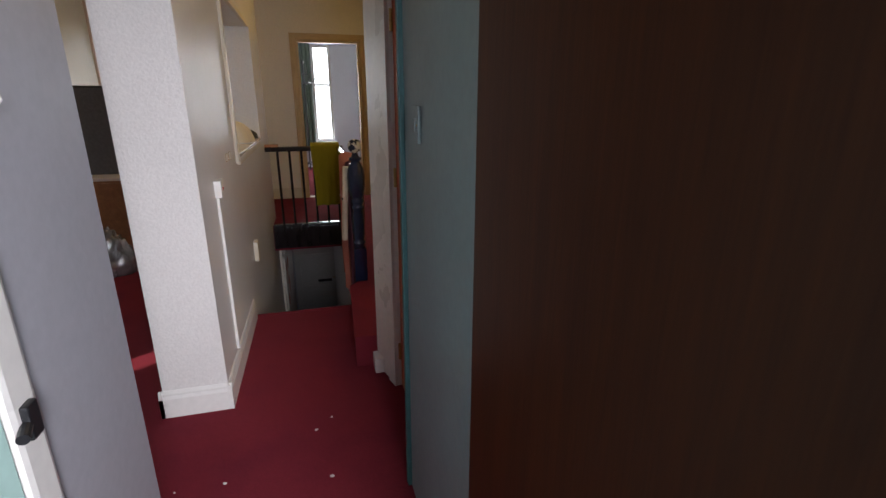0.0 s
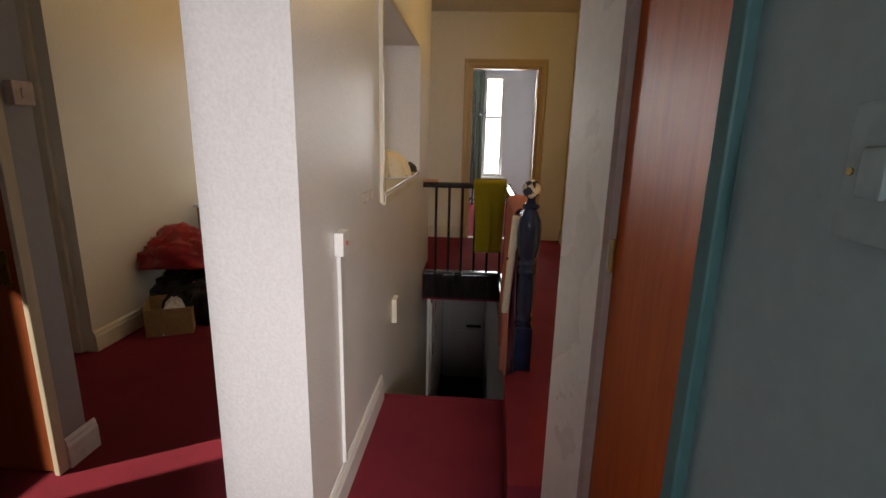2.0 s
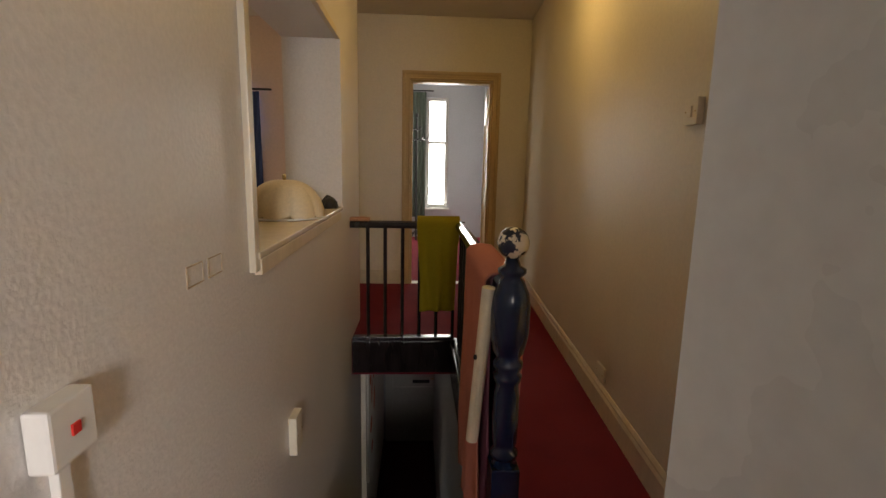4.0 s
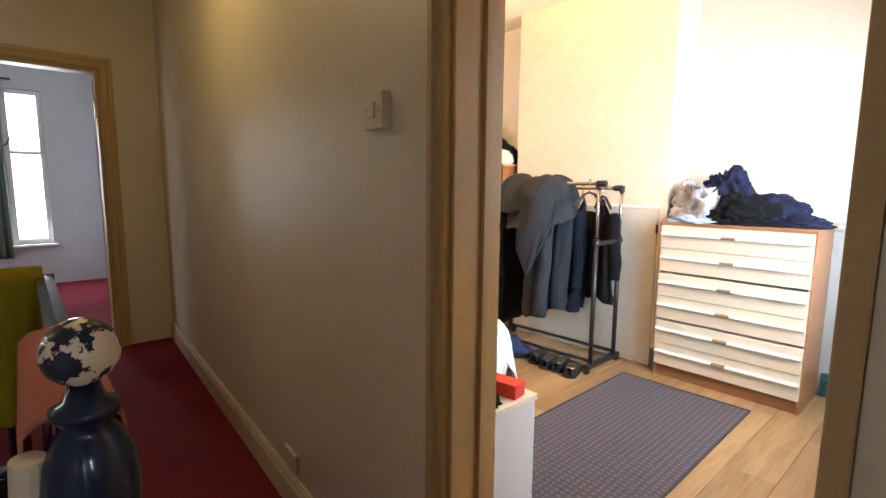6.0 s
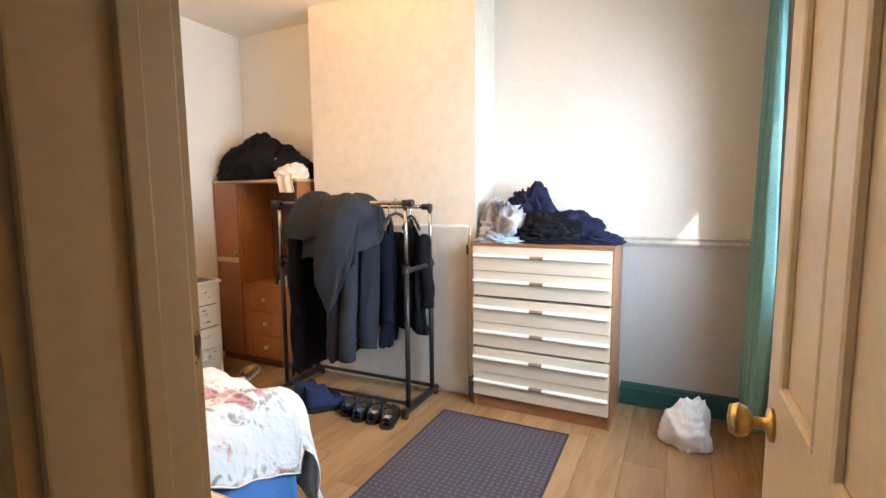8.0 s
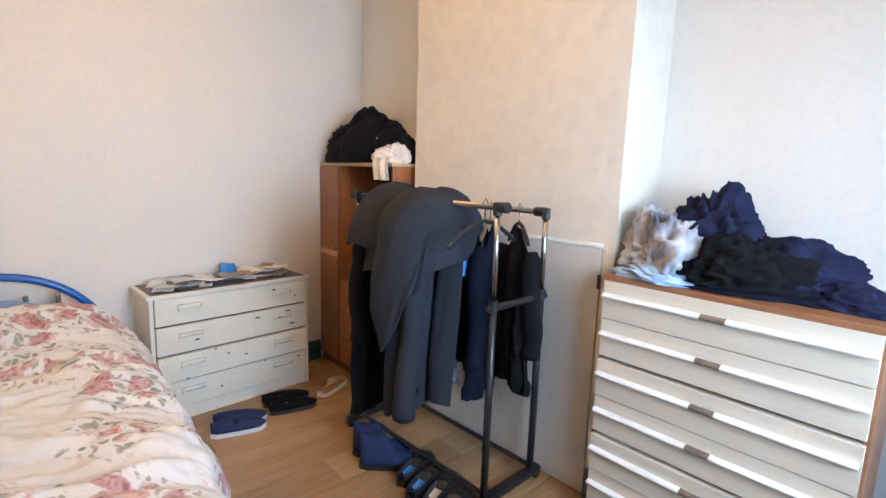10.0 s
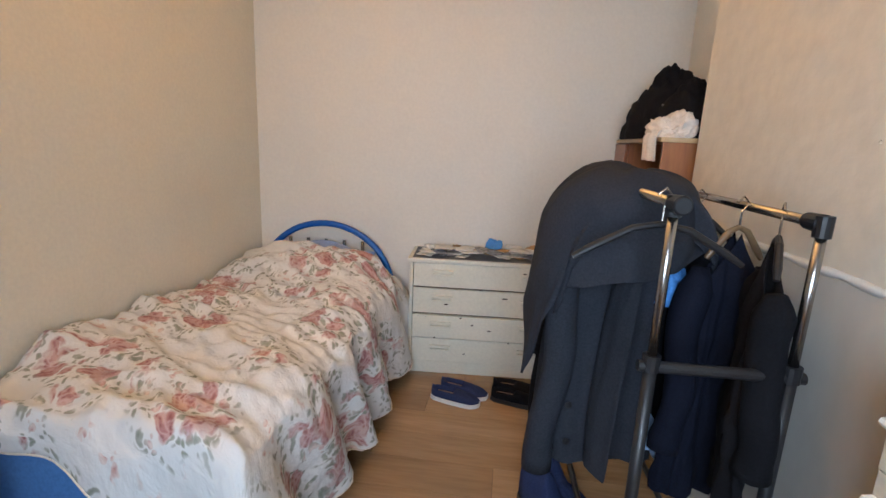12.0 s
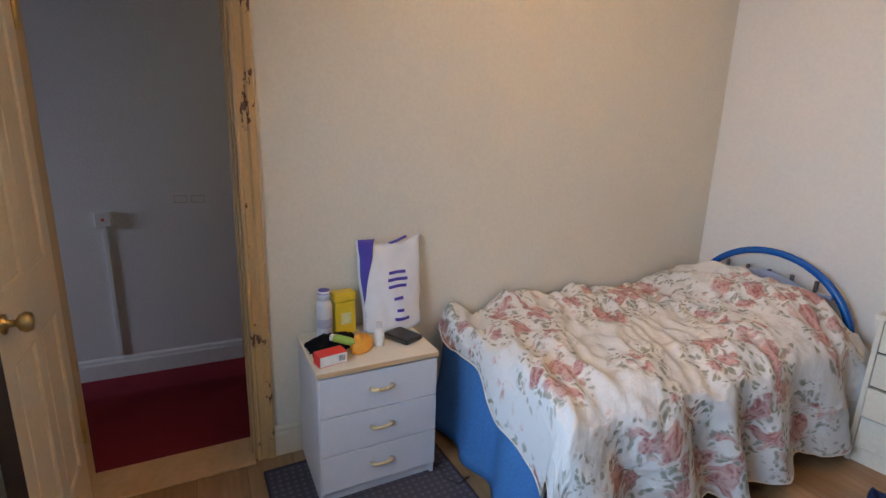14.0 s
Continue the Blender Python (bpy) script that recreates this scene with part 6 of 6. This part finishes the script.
hung("black_coat", "long black coat hanging behind the grey coat", (3.345, 3.15, 1.258), 6, BLACKCLOTH, 0.40, 0.12, 0.95, 7.0, 0.5, slope=0.2)
hung("black_jacket", "black jacket with embroidered collar on the rail", (3.58, 2.94, 1.232), -8, BLACKCLOTH, 0.34, 0.08, 0.74, 4.2, 0.52)
hung("navy_jacket", "navy jacket on a plastic hanger", (3.62, 2.75, 1.232), 14, NAVYCLOTH, 0.23, 0.07, 0.82, 9.0, 0.56, material("wood_hanger", (0.16, 0.10, 0.05), 0.4))
hung("crumpled_shirt", "black crumpled top slipping off its hanger", (3.645, 2.60, 1.232), 70, BLACKCLOTH, 0.24, 0.06, 0.72, 12.0, 0.46, slope=0.16, folds=11)
free = thing("coat_hanger", "empty glossy black coat hanger on the rail", "hanger", (3.346, 2.525, 1.258), 4)
hanger(free)
tagged(part("blue_glove", heap(0.060, 0.05, 0.11, 8.8, None, (3.495, 2.80, 0.93), 30, 30, 12, 0.5), BLUECLOTH, None, "", True), "bright blue cloth tucked between the coats", "cloth").parent = None
tagged(part("blue_shirt", garment(0.16, 0.05, 0.20, 3.0, open_top=0.6), PALEBLUE, None, "", True), "pale blue shirt tail showing below the jacket", "shirt").matrix_basis = pose(3.44, 2.83, 0.60)


# ---- shoes ----
def shoe(name, label, at, turn, upper, sole_mat, length=0.27, width=0.095, high=0.075, boot=0.0, group="", lining=INSOLE):
    t = thing(name, label, "shoe", at, turn, group)

    def outline(s):
        return width / 2 * (0.72 + 0.33 * math.sin(min(1, s * 1.15) * math.pi * 0.62)) * (1 - max(0, (s - 0.80) / 0.2) ** 2.2 * 0.75) * (0.55 + 0.45 * min(1, s / 0.09))

    def up(u, v):
        s, a = u, v * math.pi
        w = outline(s) * 0.97
        top = high * (0.98 - 0.55 * max(0, (s - 0.35) / 0.65) ** 1.2) + (boot if s < 0.42 else boot * max(0, 1 - (s - 0.42) / 0.16))
        open_ = 0.30 * math.exp(-((s - 0.24) / 0.17) ** 4) if not boot else 0.12 * math.exp(-((s - 0.2) / 0.12) ** 4)
        zz = 0.020 + (top - 0.02) * math.sin(a) ** 0.62 - open_ * high * max(0, math.sin(a) - 0.6) * 2.2
        if not boot:
            mouth = math.exp(-((s - 0.26) / 0.20) ** 6) * min(1.0, max(0.0, (math.sin(a) - 0.70) / 0.12))
            zz += (high * 0.34 - zz) * mouth
        return (s * length, w * math.cos(a), zz + 0.003 * wig(s * 9, a * 3, 0, 1, 2))

    part("upper", sheet(up, 36, 36, 0.002), upper, t, "", True)
    own = bmesh.new()
    pts = [(s, 1) for s in [k / 20 for k in range(21)]] + [(s, -1) for s in [k / 20 for k in range(20, -1, -1)]]
    rings = [[own.verts.new((s * length * 1.01 - 0.002, sd * (outline(s) + 0.004), z)) for s, sd in pts] for z in (0.0, 0.022)]
    for k in range(len(pts)):
        k2 = (k + 1) % len(pts)
        own.faces.new((rings[0][k], rings[0][k2], rings[1][k2], rings[1][k]))
    own.faces.new(rings[0][::-1])
    own.faces.new(rings[1])
    part("sole", own, sole_mat, t)
    if not boot:
        part("insole", sheet(lambda u, v: ((0.08 + 0.34 * u) * length, (v - 0.5) * width * 0.50, high * 0.42), 6, 4, 0.002), lining, t)
    return t


shoe("canvas_shoe", "navy canvas slip-on shoe with white sole", (2.69, 3.83, 0.0), -14, NAVYCANVAS, SOLE, group="slip-on shoes by the chest")
shoe("canvas_shoe", "navy canvas slip-on shoe with white sole", (2.65, 3.735, 0.0), -12, NAVYCANVAS, SOLE, group="slip-on shoes by the chest")
shoe("black_shoe", "black suede shoe beside the white chest", (2.98, 3.89, 0.0), -6, BLACKCLOTH, BLACKPLASTIC, group="black shoes by the chest")
shoe("black_shoe", "black suede shoe beside the white chest", (2.975, 3.785, 0.0), -10, BLACKCLOTH, BLACKPLASTIC, group="black shoes by the chest")
shoe("tan_shoe", "worn tan shoe in front of the wardrobe", (3.30, 3.80, 0.0), 30, INSOLE, SOLE)
shoe("navy_boot", "navy suede ankle boot under the clothes rail", (3.15, 3.16, 0.0), -38, NAVYCANVAS, BLACKPLASTIC, 0.28, 0.10, 0.085, 0.08, group="boots under the rail")
shoe("navy_boot", "navy suede ankle boot under the clothes rail", (3.12, 3.05, 0.0), -36, NAVYCANVAS, BLACKPLASTIC, 0.28, 0.10, 0.085, 0.08, group="boots under the rail")
for x, y, turn, lining in ((3.175, 2.80, 21, "blue lining"), (3.145, 2.69, 22, "blue lining"), (3.160, 2.60, 21, "pale insole"), (3.145, 2.49, 24, "pale insole")):
    shoe("dress_shoe", "black leather shoe with " + lining + " under the rail", (x, y, 0.0), turn, BLACKLEATHER, BLACKPLASTIC, lining=BLUECLOTH if "blue" in lining else PALEINSOLE, group="leather shoes under the rail")

# ---- bedside cabinet ----
night = thing("bedside_cabinet", "white laminate bedside cabinet with three drawers", "bedside cabinet", (1.737, 1.70, 0.0), 0)
ND, NW, NH = 0.375, 0.48, 0.573
part("side", bx((-ND, 0, 0.006), (0, 0.016, NH - 0.02), 0.002), WHITELAM, night)
part("side", bx((-ND, NW - 0.016, 0.006), (0, NW, NH - 0.02), 0.002), WHITELAM, night)
part("back", bx((-ND, 0.016, 0.05), (-ND + 0.01, NW - 0.016, NH - 0.02)), WHITELAM, night)
part("top", bx((-ND, -0.006, NH - 0.02), (0.014, NW + 0.006, NH), 0.004), material("off_white_top", (0.70, 0.64, 0.52), 0.4, grain=60, vary=0.04, dirt=0.15), night)
part("top_edge", bx((0.0145, -0.006, NH - 0.019), (0.019, NW + 0.006, NH - 0.001), 0.002), OAKEDGE, night, "worn oak-coloured edge strip")
part("plinth", bx((-0.03, 0.016, 0.006), (-0.014, NW - 0.016, 0.06)), WHITELAM, night)
for k in range(3):
    z = 0.062 + 0.1625 * k
    d2 = part("drawer", bx((-ND + 0.03, 0.003, z), (0.016, NW - 0.003, z + 0.158), 0.003), WHITELAM, night)
    hb_ = tube([(0.016, NW / 2 - 0.042, z + 0.085), (0.034, NW / 2 - 0.036, z + 0.085), (0.040, NW / 2, z + 0.085), (0.034, NW / 2 + 0.036, z + 0.085), (0.016, NW / 2 + 0.042, z + 0.085)], [0.009, 0.007, 0.0065, 0.007, 0.009], None, 10)
    part("handle", hb_, material("brass_and_cream_handle", (0.62, 0.50, 0.28), 0.3, 0.4), d2, "brass and cream bow handle", True)

nz = NH + 0.0005
spray = thing("spray_bottle", "white aerosol bottle with violet cap", "bottle", (1.44, 1.80, nz))
part("can", lathe(((0, 0), (0.030, 0), (0.032, 0.004), (0.032, 0.150), (0.024, 0.170), (0, 0.170))), WHITELAM, spray, "", True)
part("cap", lathe(((0, 0.170), (0.025, 0.170), (0.026, 0.205), (0.020, 0.212), (0, 0.212))), BAGWHITE, spray, "", True)
part("label_band", lathe(((0.0325, 0.05), (0.0328, 0.05), (0.0328, 0.09), (0.0325, 0.09)), None, 24), material("grey_violet_print", (0.42, 0.40, 0.50), 0.4), spray)
part("cap_band", lathe(((0.0262, 0.196), (0.0266, 0.196), (0.0222, 0.2125), (0.0, 0.2135))), BAGBLUE, spray)
yb_ = thing("yellow_tub", "yellow plastic tub with moulded lid", "tub", (1.42, 1.885, nz), 8)
part("tub", bx((-0.03, -0.046, 0), (0.03, 0.046, 0.15), 0.008), YELLOWPACK, yb_)
part("lid", bx((-0.034, -0.050, 0.15), (0.034, 0.050, 0.19), 0.012), YELLOWPACK, yb_)
part("label_patch", bx((0.0302, -0.022, 0.05), (0.0312, 0.022, 0.10)), material("pale_yellow_print", (0.70, 0.66, 0.34), 0.5), yb_)
redbox = thing("red_box", "red and white cardboard box lying flat", "box", (1.675, 1.765, nz), 100)
part("carton", bx((-0.055, -0.03, 0), (0.055, 0.03, 0.045), 0.001), REDPACK, redbox)
part("white_side", bx((-0.053, -0.0312, 0.003), (0.053, -0.0302, 0.042)), PAPER, redbox)
part("bars", bx((0.02, -0.0318, 0.012), (0.046, -0.0313, 0.034)), PRINT, redbox)
tagged(part("black_cloth", heap(0.06, 0.10, 0.055, 5.5, None, (1.55, 1.80, nz), 15, 36, 14, 0.5), BLACKCLOTH, None, "", True), "crumpled black cloth on the bedside cabinet", "cloth")
tube_ = thing("cream_tube", "green and white cosmetics tube lying askew", "tube", (1.62, 1.835, nz + 0.055), 40)
part("body", tube([(-0.045, 0, 0), (0.03, 0, 0), (0.045, 0, 0)], [0.016, 0.016, 0.006], None, 14), GREENPACK, tube_, "", True)
part("cap", tube([(-0.062, 0, 0), (-0.045, 0, 0)], 0.0145, None, 14), PAPER, tube_)
tagged(part("orange_packet", heap(0.032, 0.05, 0.07, 2.7, None, (1.62, 1.90, nz), 30, 24, 12, 0.4), ORANGEPACK, None, "", True), "crumpled orange foil packet", "packet")
wb = thing("white_bottle", "small white plastic bottle", "bottle", (1.60, 1.985, nz))
part("body", lathe(((0, 0), (0.020, 0), (0.021, 0.01), (0.021, 0.07), (0.012, 0.078), (0, 0.078)), None, 18), PAPER, wb, "", True)
part("cap", lathe(((0, 0.078), (0.013, 0.078), (0.013, 0.098), (0, 0.098)), None, 18), WHITELAM, wb)
purse = thing("black_wallet", "flat black zipped wallet", "wallet", (1.575, 2.10, nz), 24)
part("body", bx((-0.07, -0.05, 0), (0.07, 0.05, 0.022), 0.010), BLACKLEATHER, purse)
part("zip", tube([(-0.066, -0.051, 0.012), (0.066, -0.051, 0.012)], 0.002, None, 6), CHROME, purse)

bagt = thing("carrier_bag", "full white carrier bag with violet edge against the wall", "bag", (1.440, 2.105, nz), 4)


def bag_face(sgn):
    def f(u, v):
        w = 0.135 + 0.018 * v
        x = 0.062 * sgn * math.sin(math.pi * min(1, max(0, u))) ** 0.5 * (1 - 0.80 * v ** 1.5) + 0.018 * wig(u * 4, v * 4, sgn, 1, 3) * (1 - abs(2 * u - 1)) - 0.045 * v
        return (x, (u - 0.5) * 2 * w + 0.012 * wig(v * 5, u, 0, 1, 2), 0.002 + 0.405 * v - 0.03 * v * math.sin(math.pi * u) * (1 + wig(u * 3, 0, 0, 1, 5)))
    return f


part("front", sheet(bag_face(1), 30, 30, 0.0015), BAGWHITE, bagt, "", True)
part("rear", sheet(bag_face(-0.5), 30, 30, 0.0015), BAGWHITE, bagt, "", True)
part("side_stripe", sheet(lambda u, v: (bag_face(1)(0.02 + 0.20 * u * max(0.0, v - 0.30) * 1.7, v)[0] + 0.003, bag_face(1)(0.02 + 0.20 * u * max(0.0, v - 0.30) * 1.7, v)[1], bag_face(1)(0.02, v)[2]), 10, 24, 0.001), BAGBLUE, bagt, "violet printed edge", True)
for k, (a, b, zc) in enumerate(((0.42, 0.70, 0.66), (0.40, 0.72, 0.58), (0.40, 0.70, 0.50), (0.46, 0.62, 0.36), (0.50, 0.62, 0.22), (0.44, 0.70, 0.12))):
    part("print_bar", sheet(lambda u, v, a=a, b=b, zc=zc: (bag_face(1)(a + (b - a) * u, zc + 0.035 * v)[0] + 0.0035, bag_face(1)(a + (b - a) * u, zc)[1], bag_face(1)(a + (b - a) * u, zc + 0.035 * v)[2]), 8, 2, 0.0006), BAGBLUE, bagt)
part("top_hem", tube([(-0.046, 0.0, 0.375), (-0.046, 0.04, 0.385), (-0.046, 0.085, 0.402)], 0.006, None, 8), BAGBLUE, bagt, "violet printed hem")

cable = thing("cable", "thin black cable trailing on the rug", "cable", (0, 0, 0))
part("wire", tube([(1.70, 2.22, 0.010), (1.80, 2.20, 0.010), (1.86, 2.24, 0.010), (1.84, 2.30, 0.012)], 0.003, None, 6), BLACKPLASTIC, cable)

# ---- laminate boards ----
PW, PL = 0.192, 1.28
plank_mesh = None
rows_ = int(3.95 / PW) + 1
for r in range(rows_):
    yb0 = 0.50 + r * PW
    off = (r * 0.43) % 1.0 * PL
    x = 1.20 - off
    while x < 4.10:
        xa, xb = max(x, bed_x(yb0) - 0.02), min(x + PL, 4.075)
        if xb - xa > 0.03:
            if abs((xb - xa) - PL) < 1e-6 and plank_mesh is not None:
                ob = new("plank", plank_mesh)
            else:
                ob = part("plank", bx((0.0008, 0.0008, -0.009), (xb - xa - 0.0008, PW - 0.0008, 0.0), 0.0012), LAMINATE)
                if abs((xb - xa) - PL) < 1e-6:
                    plank_mesh = ob.data
            ob.parent = bpy.data.objects["floor_bedroom"]
            ob.location = (xa, yb0, 0.0)
        x += PL
